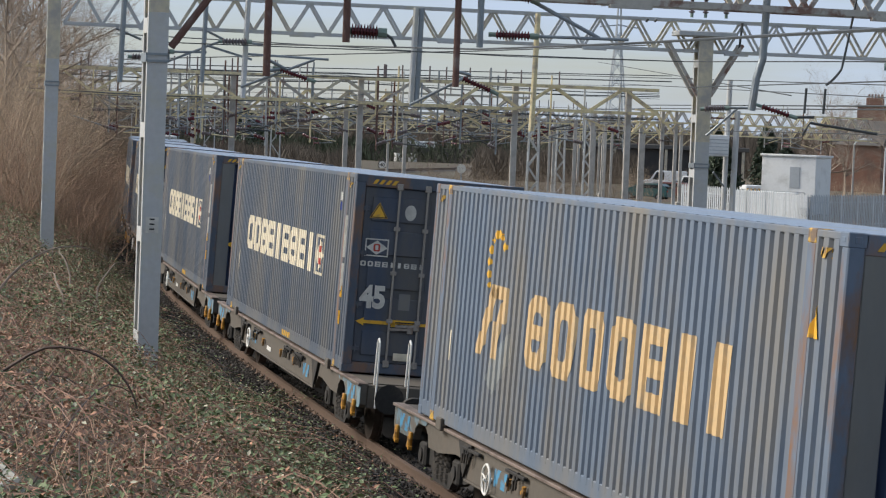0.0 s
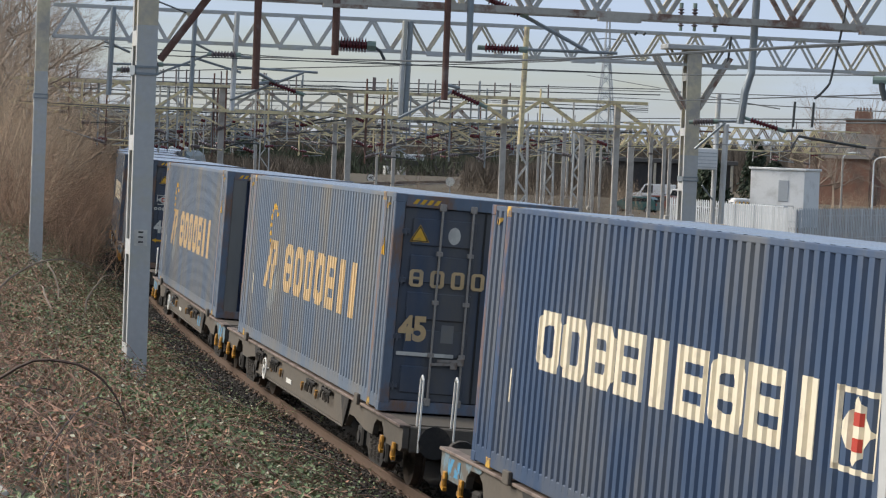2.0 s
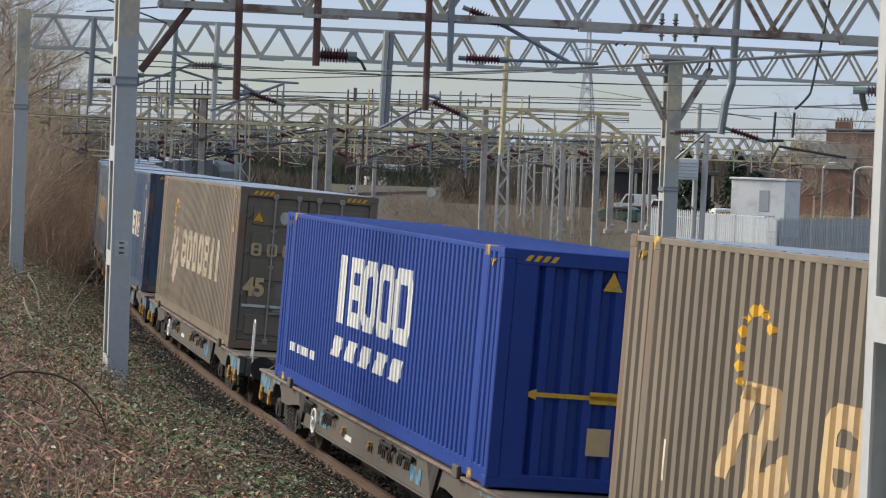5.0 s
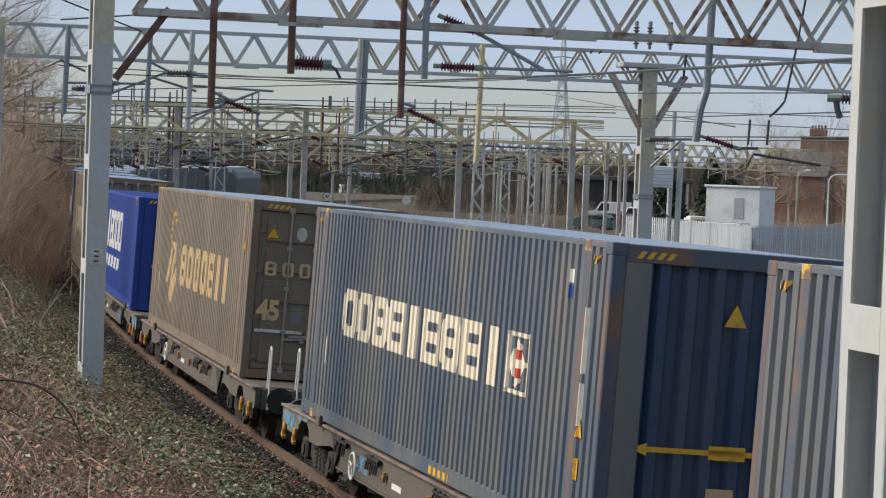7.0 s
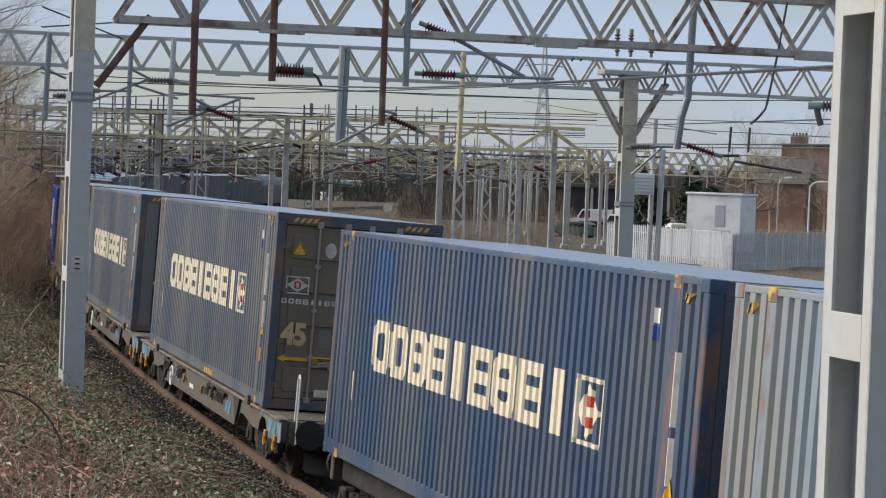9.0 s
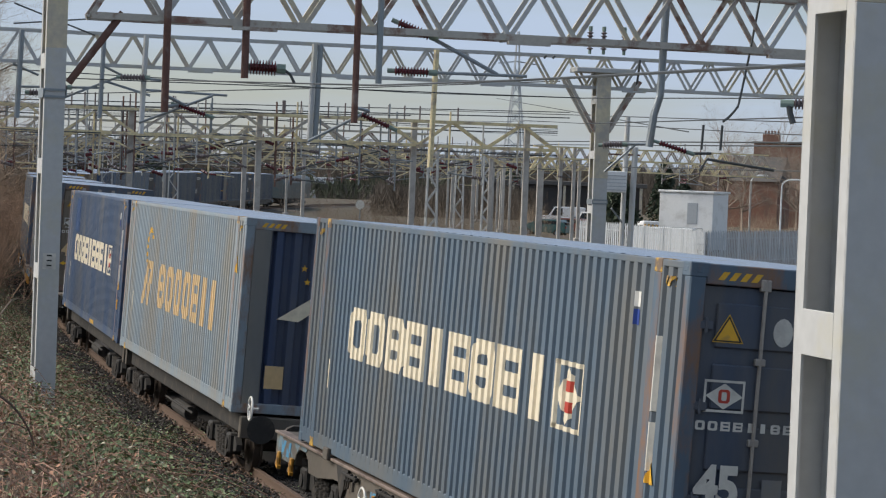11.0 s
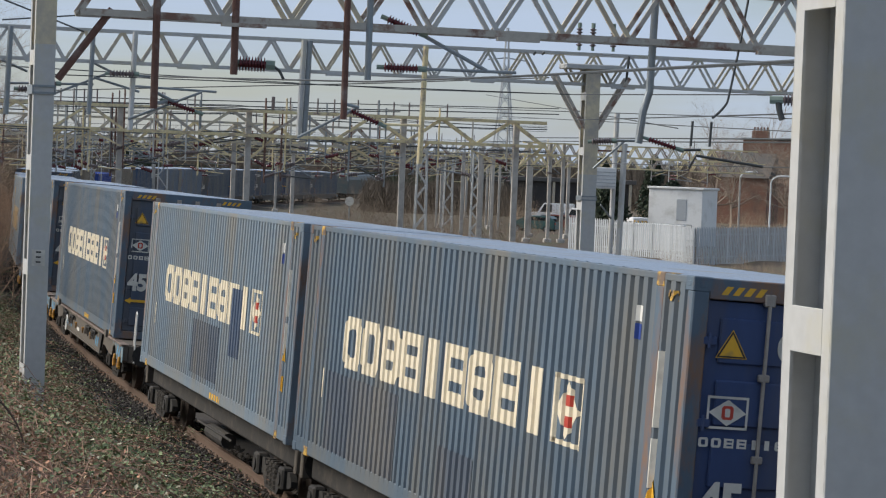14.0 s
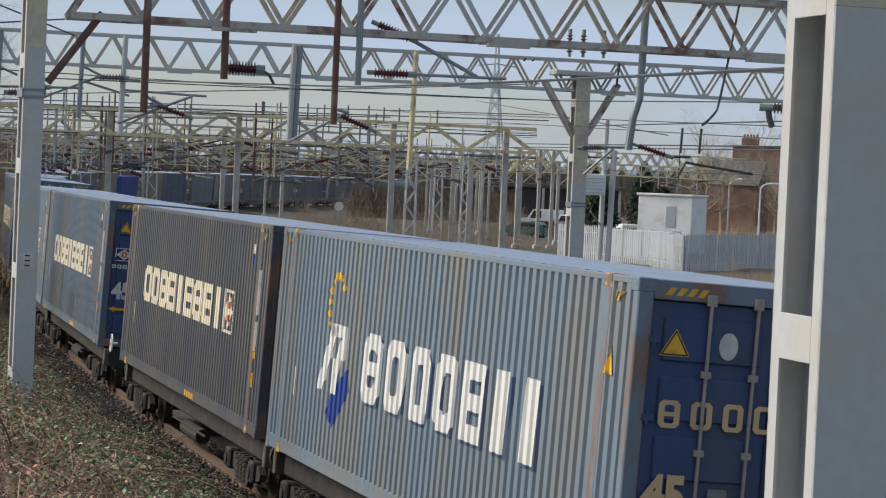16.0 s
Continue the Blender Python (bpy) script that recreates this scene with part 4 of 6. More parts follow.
def make_column(x, y, z0, z1, turn, label, wide=0.31, deep=0.50, bay=1.37, bar=0.2, start=0.0, paint=None, band=None, clamp=True):
    """A box column of two flanged sides tied by batten plates; the battened faces look to the sides."""
    paint = paint or STEEL_GREY
    c = thing("overhead_line_mast", label, "railway mast", "masts", at=pose(x, y, z0, 0, 0, turn))
    h = z1 - z0
    for e in (-1, 1):
        y0, y1 = sorted((e * deep / 2, e * (deep / 2 - 0.012)))
        cut = h if band is None else band - z0
        part("flange_plate", box((-wide / 2, y0, 0), (wide / 2, y1, cut), 0.003), paint, c)
        if cut < h:
            part("flange_plate", box((-wide / 2, y0, cut), (wide / 2, y1, h), 0.003), STEEL_YELLOW, c, "lichen-stained upper flange")
        for s in (-1, 1):
            ya, yb = sorted((e * (deep / 2 - 0.012), e * (deep / 2 - 0.09)))
            xa, xb = sorted((s * wide / 2, s * (wide / 2 - 0.012)))
            part("flange_lip", box((xa, ya, 0), (xb, yb, h)), paint, c)
    part("web_plate", box((-0.012, -deep / 2 + 0.012, 0), (0.012, deep / 2 - 0.012, h)), paint, c)
    z = start
    while z < h:
        if z + bar > 0.02:
            for s in (-1, 1):
                xa, xb = sorted((s * (wide / 2 + 0.002), s * (wide / 2 - 0.012)))
                part("batten_plate", box((xa, -deep / 2 + 0.09, max(z, 0.0)), (xb, deep / 2 - 0.09, min(z + bar, h)), 0.002), paint, c)
        z += bay
    if band and clamp:
        zb = band - z0 - 0.56
        part("clamp_band", box((-wide / 2 - 0.02, -deep / 2 - 0.02, zb), (wide / 2 + 0.02, -deep / 2 - 0.004, zb + 0.03)), TUBE, c, "steel clamp band")
        part("clamp_band", box((-wide / 2 - 0.02, -deep / 2 - 0.02, zb - 0.09), (wide / 2 + 0.02, -deep / 2 - 0.004, zb - 0.06)), TUBE, c)
        for s in (-1, 1):
            xa, xb = sorted((s * (wide / 2 + 0.004), s * (wide / 2 + 0.02)))
            part("clamp_band", box((xa, -deep / 2 - 0.02, zb - 0.09), (xb, deep / 2, zb + 0.03)), TUBE, c)
    return c


def make_boom(a, b, z, depth, thick, n, name, material, r=0.045, diag=0.04, inks=None):
    """A lattice boom from a to b (plan), its lower chords at z; n bays."""
    a, b = Vector((a[0], a[1], z)), Vector((b[0], b[1], z))
    d = (b - a)
    ln = d.length
    d.normalize()
    side = Vector((-d.y, d.x, 0))
    g = thing("gantry_boom", name, "gantry", "gantries")
    for face in (-1, 1):
        off = side * (face * thick / 2)
        for up in (0, depth):
            part("chord", add_bar(bmesh.new(), a + off + Vector((0, 0, up)), b + off + Vector((0, 0, up)), 2 * r, 2 * r), material, g)
        for k in range(n):
            p0 = a + d * (ln * k / n) + off
            pm = a + d * (ln * (k + 0.5) / n) + off + Vector((0, 0, depth))
            p1 = a + d * (ln * (k + 1) / n) + off
            m = (inks or (material,))[(k * 7 // 3) % len(inks or (1,))]
            part("diagonal", add_bar(bmesh.new(), p0, pm, diag, diag * 1.6), m, g)
            part("diagonal", add_bar(bmesh.new(), pm, p1, diag, diag * 1.6), m, g)
    for k in range(0, n + 1, 2):
        p = a + d * (ln * k / n)
        part("cross_tie", add_bar(bmesh.new(), p - side * thick / 2, p + side * thick / 2, diag, diag), material, g)
        if k % 4 == 2:
            q = p + d * 0.25 - Vector((0, 0, r + 0.03))
            part("bracket", add_bar(bmesh.new(), q - d * 0.3 - side * 0.3, q + d * 0.3 - side * 0.3, 0.10, 0.05), material, g, "bolted steel bracket")
    return g


def insulator(a, b, r=0.075, n=10, material=None, name="ribbed dark red porcelain insulator"):
    """A string of sheds from a to b with its end fittings."""
    a, b = Vector(a), Vector(b)
    t = thing("insulator", name, "insulator", "insulators")
    prof = [(0, r * 0.45)]
    for k in range(n):
        u = (k + 0.5) / n
        prof += [(u - 0.42 / n, r * 0.5), (u - 0.10 / n, r), (u + 0.10 / n, r), (u + 0.30 / n, r * 0.5)]
    prof.append((1, r * 0.45))
    part("insulator_body", add_lathe(bmesh.new(), a, b, prof, 12), material or PORCELAIN, t)
    d = (b - a).normalized()
    part("end_fitting", rod(a - d * 0.10, a, r * 0.5), FITTING, t, "weathered green end casting")
    part("end_fitting", rod(b, b + d * 0.12, r * 0.65), FITTING, t)
    return t


def tube(name, label, category, pts, r, material, sides=8):
    t = thing(name, label, category, name + "s")
    part("tube_length", add_path(bmesh.new(), pts, r, sides), material, t)
    return t


def wire(pts, r, label, sag=0.0):
    """A wire through points, hanging a little between them."""
    line = []
    for a, b in zip(pts, pts[1:]):
        a, b = Vector(a), Vector(b)
        line += [a.lerp(b, k / 8) - Vector((0, 0, 4 * sag * (k / 8) * (1 - k / 8))) for k in range(8)]
    bm = add_path(bmesh.new(), line + [Vector(pts[-1])], r)
    ob = new("overhead_wire", mesh_of(bm, "overhead_wire", WIRE))
    return tagged(ob, label, "wire", "overhead wires")


def boom_d(az, a, b):
    """How far along a bearing the line from a to b lies."""
    ex, ey = b[0] - a[0], b[1] - a[1]
    return (a[0] * ey - a[1] * ex) / (math.sin(radians(az)) * ey - math.cos(radians(az)) * ex)


GZ = 16.3
lp = make_column(-5.33, 34.65, 1.0, 9.0, GZ, "pale grey battened steel mast rising from brambles", start=0.62, band=6.0, wide=0.27)
part("number_plate", box((-0.085, -0.262, 3.116 - 1.0), (0.085, -0.256, 3.326 - 1.0)), LABEL_W, lp, "small white plate with dark bars")
for k in range(3):
    part("marking_bar", box((-0.035, -0.266, 3.139 - 0.985 + 0.065 * k), (0.03, -0.263, 3.139 - 0.965 + 0.065 * k)), BLACK, lp)
make_column(1.61, 10.55, 2.0, 9.0, 14.6, "pale grey battened steel mast with yellow lichen", start=3.880 - 2.0 - 1.37 * 2, bay=1.37, bar=0.185, band=5.28, clamp=False)
make_column(-12.14, 62.9, 1.0, 7.75, 12.7, "pale grey battened steel mast beside bare bushes", band=6.0)
gm = make_column(3.55, 66.3, -0.4, 7.35, 12.7, "lichen-yellowed steel mast with branching struts", band=4.6, wide=0.36)
part("cap_beam", box((-0.75, -0.35, 7.62), (0.75, 0.35, 7.75), 0.02), STEEL_GREY, gm, "steel cap beam")
for s in (-1, 1):
    for e in (-0.2, 0.2):
        part("strut", add_bar(bmesh.new(), (s * 0.17, e, 6.15), (s * 0.95, e, 7.45), 0.07, 0.08), STEEL_RUST, gm, "rust-streaked branching strut")
make_boom((-4.9, 34.75), (12.5, 39.8), 6.45, 0.75, 0.42, 19, "pale grey lattice boom across the line", STEEL_RUST, inks=(STEEL_RUST, STEEL_YELLOW, STEEL_GREY))
make_boom((-11.9, 62.95), (20, 70.1), 6.86, 0.75, 0.42, 36, "pale lichened lattice boom across the tracks", STEEL_GREY, r=0.036, diag=0.036, inks=(STEEL_GREY, STEEL_YELLOW))
tube("stay_strut", "rusty diagonal strut from mast to boom", "strut", (Vector((-5.1, 34.5, 5.556)), Vector((-4.45, 34.7, 6.5))), 0.05, RUST)

# drop tubes of the near boom, and what hangs on them
for az, low, r, m in ((-6.346, 5.225, 0.05, RUST), (-4.655, 5.721, 0.05, RUST), (-2.254, 5.194, 0.045, RUST),
                      (-1.764, 5.732, 0.045, TUBE)):
    d = boom_d(az, (-4.9, 34.75), (12.5, 39.8)) - 0.27
    tube("drop_tube", "%s drop tube hanging from the boom" % ("rusty" if m is RUST else "grey galvanised"), "drop tube", (spot(az, d, 7.25), spot(az, d, low)), r, m, 10)
tube("drop_tube", "grey galvanised drop tube bent at its foot", "drop tube", (spot(4.398, 37.2, 7.25), spot(4.337, 37.2, 5.772), spot(4.214, 37.2, 5.491), spot(4.141, 37.2, 5.044)), 0.055, TUBE, 10)
for az, z, tip in ((-6.346, 5.30, (-6.052, 35.2, 5.327)), (-6.346, 5.45, (-5.9, 35.2, 5.325)), (-2.254, 5.25, (-2.107, 35.9, 5.318)), (-2.254, 5.40, (-1.948, 35.9, 5.368)), (-4.655, 5.86, (-4.557, 35.25, 5.876))):
    tube("tube_clamp", "short steel clamp on a drop tube", "fitting", (spot(az, boom_d(az, (-4.9, 34.75), (12.5, 39.8)) - 0.27, z), spot(*tip)), 0.022, TUBE)
insulator(spot(-4.557, 35.25, 5.876), spot(-3.969, 35.25, 5.867), 0.10, 9)
tube("weight_link", "dark hanging link below an insulator", "fitting", (spot(-3.847, 35.25, 5.870), spot(-3.675, 35.25, 5.799), spot(-3.577, 35.25, 5.687)), 0.02, WIRE)
insulator(spot(-1.421, 36, 5.929), spot(-0.686, 36, 5.924), 0.065, 11)
tube("registration_arm", "grey horizontal tube held by an insulator", "tube", (spot(-0.625, 36, 5.925), spot(1.446, 36, 5.923)), 0.022, TUBE)
insulator(spot(-1.372, 36, 6.583), spot(-0.686, 36, 6.416), 0.065, 11)
tube("bracket_arm", "sloping grey bracket tube", "tube", (spot(-0.637, 36, 6.394), spot(0.809, 36, 5.930)), 0.028, TUBE)
insulator(spot(-6.052, 35.2, 5.327), spot(-5.464, 35.2, 5.214), 0.04, 10)
tube("bracket_arm", "sloping grey bracket tube", "tube", (spot(-6.885, 35.2, 5.074), spot(-5.317, 35.2, 5.473)), 0.018, TUBE)
insulator(spot(-2.107, 35.9, 5.318), spot(-1.495, 35.9, 5.164), 0.045, 10)
tube("bracket_arm", "sloping grey bracket tube", "tube", (spot(-1.421, 35.9, 5.151), spot(-0.600, 35.9, 5.155)), 0.018, LICHEN)
tube("bracket_arm", "sloping grey bracket tube", "tube", (spot(-3.234, 35.9, 4.929), spot(-1.948, 35.9, 5.368)), 0.02, TUBE)
insulator(spot(4.361, 37.2, 5.106), spot(4.949, 37.2, 4.994), 0.045, 9)
tube("registration_arm", "dark registration arm with droppers", "tube", (spot(5.023, 37.2, 4.972), spot(5.488, 37.2, 4.984)), 0.02, WIRE)
tube("registration_arm", "dark registration arm with droppers", "tube", (spot(5.243, 37.2, 4.724), spot(5.402, 37.2, 4.902), spot(6.836, 37.2, 4.780)), 0.02, WIRE)
for u in (1212, 1245):
    tube("dropper", "thin dark dropper rod", "rod", (spot((u + 4 - 784) / 81.63, 37.2, 5.381), spot((u + 2 - 784) / 81.63, 37.2, 5.032)), 0.018, WIRE)
wire((spot(6.382, 37.6, 7.166), spot(6.199, 37.6, 6.357), spot(6.015, 37.4, 5.663), spot(5.709, 37.2, 5.435)), 0.018, "dark hanging jumper cable", 0.02)
insulator(spot(7.644, 24, 5.307), spot(7.203, 24, 5.305), 0.055, 6, PORCELAIN_GREY, "grey-brown ribbed insulator by the mast")
tube("weight_link", "dark hanging link below an insulator", "fitting", (spot(7.105, 24, 5.288), spot(7.130, 24, 5.217), spot(7.203, 24, 5.125)), 0.03, WIRE)

# tubes and arms on the second boom
for u, low, r, m in ((14, 205, 0.07, TUBE), (157, 205, 0.06, TUBE), (230, 232, 0.07, STEEL_GREY), (526, 242, 0.07, STEEL_GREY), (536, 242, 0.07, TUBE), (741, 292, 0.07, LICHEN), (935, 100, 0.03, WIRE), (950, 100, 0.03, WIRE), (1100, 150, 0.03, WIRE)):
    az = (u - 784) / 81.63
    d = boom_d(az, (-11.9, 62.95), (20, 70.1)) - 0.28
    tube("drop_tube", "steel drop tube hanging from the boom", "drop tube", (spot(az, d, 7.6), spot((u - 4 - 784) / 81.63, d, EYE + (305 + 0.0395 * (u - 784) - low) / 4677 * d)), r, m)
for u0, v0, u1, v1 in ((187, 133, 230, 134), (60, 150, 95, 151), (30, 160, 70, 162), (1040, 253, 1075, 252)):
    insulator(spot((u0 - 784) / 81.63, 64, EYE + (305 + 0.0395 * (u0 - 784) - v0) / 73.1), spot((u1 - 784) / 81.63, 64, EYE + (305 + 0.0395 * (u1 - 784) - v1) / 73.1), 0.09, 8, PORCELAIN_GREY, "grey-brown ribbed insulator on an arm")
for u0, v0, u1, v1 in ((93, 168, 188, 131), (160, 115, 200, 135), (160, 140, 240, 165), (232, 136, 258, 138), (0, 110, 45, 130), (15, 150, 160, 152), (230, 155, 375, 165), (1045, 300, 1100, 250), (1045, 250, 1130, 252)):
    tube("bracket_arm", "thin grey bracket tube", "tube", (spot((u0 - 784) / 81.63, 64.3, EYE + (305 + 0.0395 * (u0 - 784) - v0) / 72.8), spot((u1 - 784) / 81.63, 64.3, EYE + (305 + 0.0395 * (u1 - 784) - v1) / 72.8)), 0.03, TUBE)
for u in (1003, 1027, 1063):
    insulator(spot((u + 8 - 784) / 81.63, 66, 7.78), spot((u + 8 - 784) / 81.63, 66, 8.25), 0.08, 6, PORCELAIN_GREY, "upright ribbed insulator on a cap beam")

# wires
def w3(u, v, d):
    return spot((u - 784) / 81.63, d, EYE + (305 + 0.0395 * (u - 784) - v) / 4677 * d)


for pts, r, sag in ((((258, 138, 64), (640, 147, 48), (900, 138, 36), (1420, 112, 21)), 0.018, 0.0), (((90, 135, 64), (1000, 170, 64), (1420, 172, 50)), 0.014, 0.0),
                    (((940, 246, 90), (1420, 250, 45)), 0.016, 0.0), (((940, 252, 90), (1420, 256, 44)), 0.014, 0.0), (((880, 208, 120), (1420, 238, 60)), 0.014, 0.0),
                    (((0, 165, 100), (640, 150, 90), (960, 140, 80)), 0.02, 0.1), (((0, 120, 90), (700, 160, 120), (1000, 170, 140)), 0.02, 0.0), (((0, 5, 60), (140, 60, 64)), 0.02, 0.0),
                    (((0, 40, 60), (150, 30, 64)), 0.02, 0.0), (((700, 190, 150), (1420, 215, 90)), 0.02, 0.2), (((850, 170, 150), (1190, 230, 60)), 0.015, 0.1), (((0, 180, 110), (980, 205, 120)), 0.025, 0.0),
                    (((0, 172, 130), (980, 195, 150)), 0.025, 0.0), (((60, 190, 100), (700, 200, 100)), 0.02, 0.0), (((1000, 290, 90), (1400, 300, 60)), 0.014, 0.0), (((1010, 215, 62), (1400, 205, 37)), 0.012, 0.05)):
    wire([w3(*p) for p in pts], r, "dark overhead line wire")
wr = random.Random(77)
for k in range(16):          # contact and catenary wires over the yard's tracks
    v0, dd = wr.uniform(168, 262), wr.uniform(95, 210)
    wire([w3(-150, v0, dd), w3(400, v0 + 22 + wr.uniform(-8, 8), dd * 1.1), w3(960, v0 + 44 + wr.uniform(-14, 14), dd * 1.2)], 0.016 if k % 3 else 0.026, "overhead wire across the yard", 0.12)


# farther gantries of the yard
def far_gantry(u0, u1, v, d0, d1, depth, n, masts, seed, material, clutter, r=0.05, diag=0.055):
    rng = random.Random(seed)
    a, b = w3(u0, 300, d0), w3(u1, 300, d1)
    um, dm = (u0 + u1) / 2, (d0 + d1) / 2
    z = EYE + (305 + 0.0395 * (um - 784) - v) / 4677 * dm
    make_boom((a.x, a.y), (b.x, b.y), z, depth, 0.5, n, "yellow-lichened lattice boom across the yard tracks", material, r, diag, (material, STEEL_YELLOW, LICHEN, STEEL_RUST))
    for u in masts:
        f = (u - u0) / (u1 - u0)
        p = a.lerp(b, f)
        c = thing("overhead_line_mast", "pale concrete-grey gantry mast in the yard", "railway mast", "masts", at=pose(p.x, p.y, -0.4, 0, 0, 10))
        part("post", box((-0.12, -0.1, 0), (0.12, 0.1, z + depth + 0.4), 0.02), YARD_GREY, c)
        part("foot", box((-0.26, -0.26, 0), (0.26, 0.26, 0.5), 0.04), YARD_GREY, c)
        part("brace", add_bar(bmesh.new(), (0.1, 0, z - 0.9 + 0.4), (1.1, 0, z + 0.4), 0.08, 0.08), material, c)
    for k in range(clutter):
        f = rng.random()
        p = a.lerp(b, f) + Vector((0, rng.uniform(-0.3, 0.3), 0))
        lo = z - rng.uniform(0.4, 1.9)
        t = thing("drop_tube", "small drop tube with arms and an insulator", "drop tube", "yard drop tubes")
        part("tube", rod((p.x, p.y, z + depth + rng.uniform(0, 0.7)), (p.x, p.y, lo), 0.035), rng.choice((STEEL_GREY, LICHEN, RUST, TUBE)), t)
        s = rng.choice((-1, 1))
        q = Vector((p.x, p.y, lo + 0.25))
        e = q + Vector((s * rng.uniform(0.8, 1.9), rng.uniform(-0.4, 0.4), rng.uniform(-0.2, 0.6)))
        part("arm", rod(q, e, 0.028), rng.choice((TUBE, LICHEN, WIRE)), t)
        part("insulator", add_lathe(bmesh.new(), q, q.lerp(e, 0.3), [(i / 8, 0.09 if i % 2 else 0.05) for i in range(9)], 8), rng.choice((PORCELAIN, PORCELAIN_GREY)), t)
        if rng.random() < 0.6:
            part("stay", rod((p.x, p.y, lo + 0.9), e, 0.02), TUBE, t)
        if rng.random() < 0.5:
            g = p + Vector((rng.uniform(-1.2, 1.2), 0.1, 0))
            part("knee_brace", add_bar(bmesh.new(), (g.x, g.y, z), (g.x + s * rng.uniform(0.9, 1.6), g.y, z - rng.uniform(0.5, 1.1)), 0.05, 0.06), rng.choice((LICHEN, STEEL_YELLOW)), t)
        if rng.random() < 0.5:
            h = z + depth
            part("pin", rod((p.x + 0.3, p.y, h), (p.x + 0.3, p.y, h + 0.6), 0.03), PORCELAIN_GREY, t)


far_gantry(-160, 957, 240, 105, 107, 0.96, 9, (60, 205, 428, 702, 905), 1, LICHEN, 40, 0.06, 0.06)
far_gantry(-140, 730, 249, 134, 140, 1.0, 12, (60, 400), 2, STEEL_YELLOW, 36)
far_gantry(-120, 900, 262, 170, 180, 0.9, 18, (130, 500, 845), 3, LICHEN, 34)
far_gantry(-100, 960, 276, 215, 225, 0.9, 22, (260, 770, 860), 4, LICHEN, 30)
far_gantry(920, 1330, 283, 185, 190, 0.8, 18, (930, 967, 990), 5, LICHEN, 4)
far_gantry(915, 1330, 302, 200, 205, 0.8, 18, (935, 1000), 6, LICHEN, 4)
far_gantry(-100, 900, 288, 265, 270, 1.0, 22, (480, 820), 7, STEEL_YELLOW, 26)


def lattice_mast(u, d, z1, w):
    p = w3(u, 300, d)
    t = thing("lattice_mast", "slender grey steel lattice mast", "lattice mast", "lattice masts", at=pose(p.x, p.y, -0.4, 0, 0, 8))
    h = z1 + 0.4
    for sx, sy in itertools.product((-1, 1), (-1, 1)):
        part("leg", add_bar(bmesh.new(), (sx * w / 2, sy * w / 2, 0), (sx * w / 2 * 0.7, sy * w / 2 * 0.7, h), 0.06, 0.06), STEEL_GREY, t)
    n = max(4, int(h / (w * 1.1)))
    bm = bmesh.new()
    for k in range(n):
        for sy in (-1, 1):
            a, b = (-1, 1) if k % 2 else (1, -1)
            k0, k1 = 1 - 0.3 * k / n, 1 - 0.3 * (k + 1) / n
            add_bar(bm, (a * w / 2 * k0, sy * w / 2 * k0, h * k / n), (b * w / 2 * k1, sy * w / 2 * k1, h * (k + 1) / n), 0.045, 0.045)
            add_bar(bm, (sy * w / 2 * k0, a * w / 2 * k0, h * k / n), (sy * w / 2 * k1, b * w / 2 * k1, h * (k + 1) / n), 0.045, 0.045)
    part("lacing", bm, STEEL_GREY, t)


for u, d, z1, w in ((742, 128, 6.0, 0.6), (170, 150, 5.9, 0.7), (286, 165, 6.0, 0.7), (790, 190, 6.5, 0.7), (40, 190, 7, 0.7), (838, 150, 6.2, 0.5)):
    lattice_mast(u, d, z1, w)
for u, d, z1, r in ((815, 140, 5.5, 0.10), (845, 120, 5.4, 0.10), (868, 170, 5.6, 0.10), (880, 210, 5.6, 0.10), (858, 230, 5.2, 0.10), (770, 220, 5.5, 0.10), (140, 210, 5.6, 0.10), (1303, 205, 4.9, 0.07)):
    p = w3(u, 300, d)
    t = thing("yard_post", "weathered pale grey steel post in the yard", "post", "yard posts", at=pose(p.x, p.y, -0.4))
    part("post", box((-r, -r, 0), (r, r, z1 + 0.4), 0.02), YARD_GREY, t)
    part("cap", box((-r * 1.3, -r * 1.3, z1 + 0.4), (r * 1.3, r * 1.3, z1 + 0.48), 0.01), YARD_GREY, t)

# power pylon on the skyline
py = w3(884, 300, 900)
pylon = thing("power_pylon", "distant thin steel electricity pylon", "pylon", at=pose(py.x, py.y, -2, 0, 0, 10))
PY = mat("far_steel", (0.42, 0.45, 0.48), 0.7, 0, 1, 0.1, 0.0)
for sx, sy in itertools.product((-1, 1), (-1, 1)):
    part("leg", add_bar(bmesh.new(), (sx * 4.2, sy * 4.2, 0), (sx * 0.9, sy * 0.9, 40), 0.35, 0.35), PY, pylon)
    part("leg", add_bar(bmesh.new(), (sx * 0.9, sy * 0.9, 40), (sx * 0.3, sy * 0.3, 56), 0.3, 0.3), PY, pylon)
bm = bmesh.new()
for k in range(9):
    h0, h1 = 44 * k / 9, 44 * (k + 1) / 9
    r0, r1 = 4.2 - 3.3 * h0 / 44, 4.2 - 3.3 * h1 / 44
    for s in (-1, 1):
        add_bar(bm, (-r0, s * r0, h0), (r1, s * r1, h1), 0.2, 0.2)
        add_bar(bm, (r0, s * r0, h0), (-r1, s * r1, h1), 0.2, 0.2)
part("lacing", bm, PY, pylon)
for h in (38, 45, 52):
    for s in (-1, 1):
        part("cross_arm", add_bar(bmesh.new(), (0, 0, h + 0.8), (s * 6.5, 0, h), 0.4, 0.4), PY, pylon)


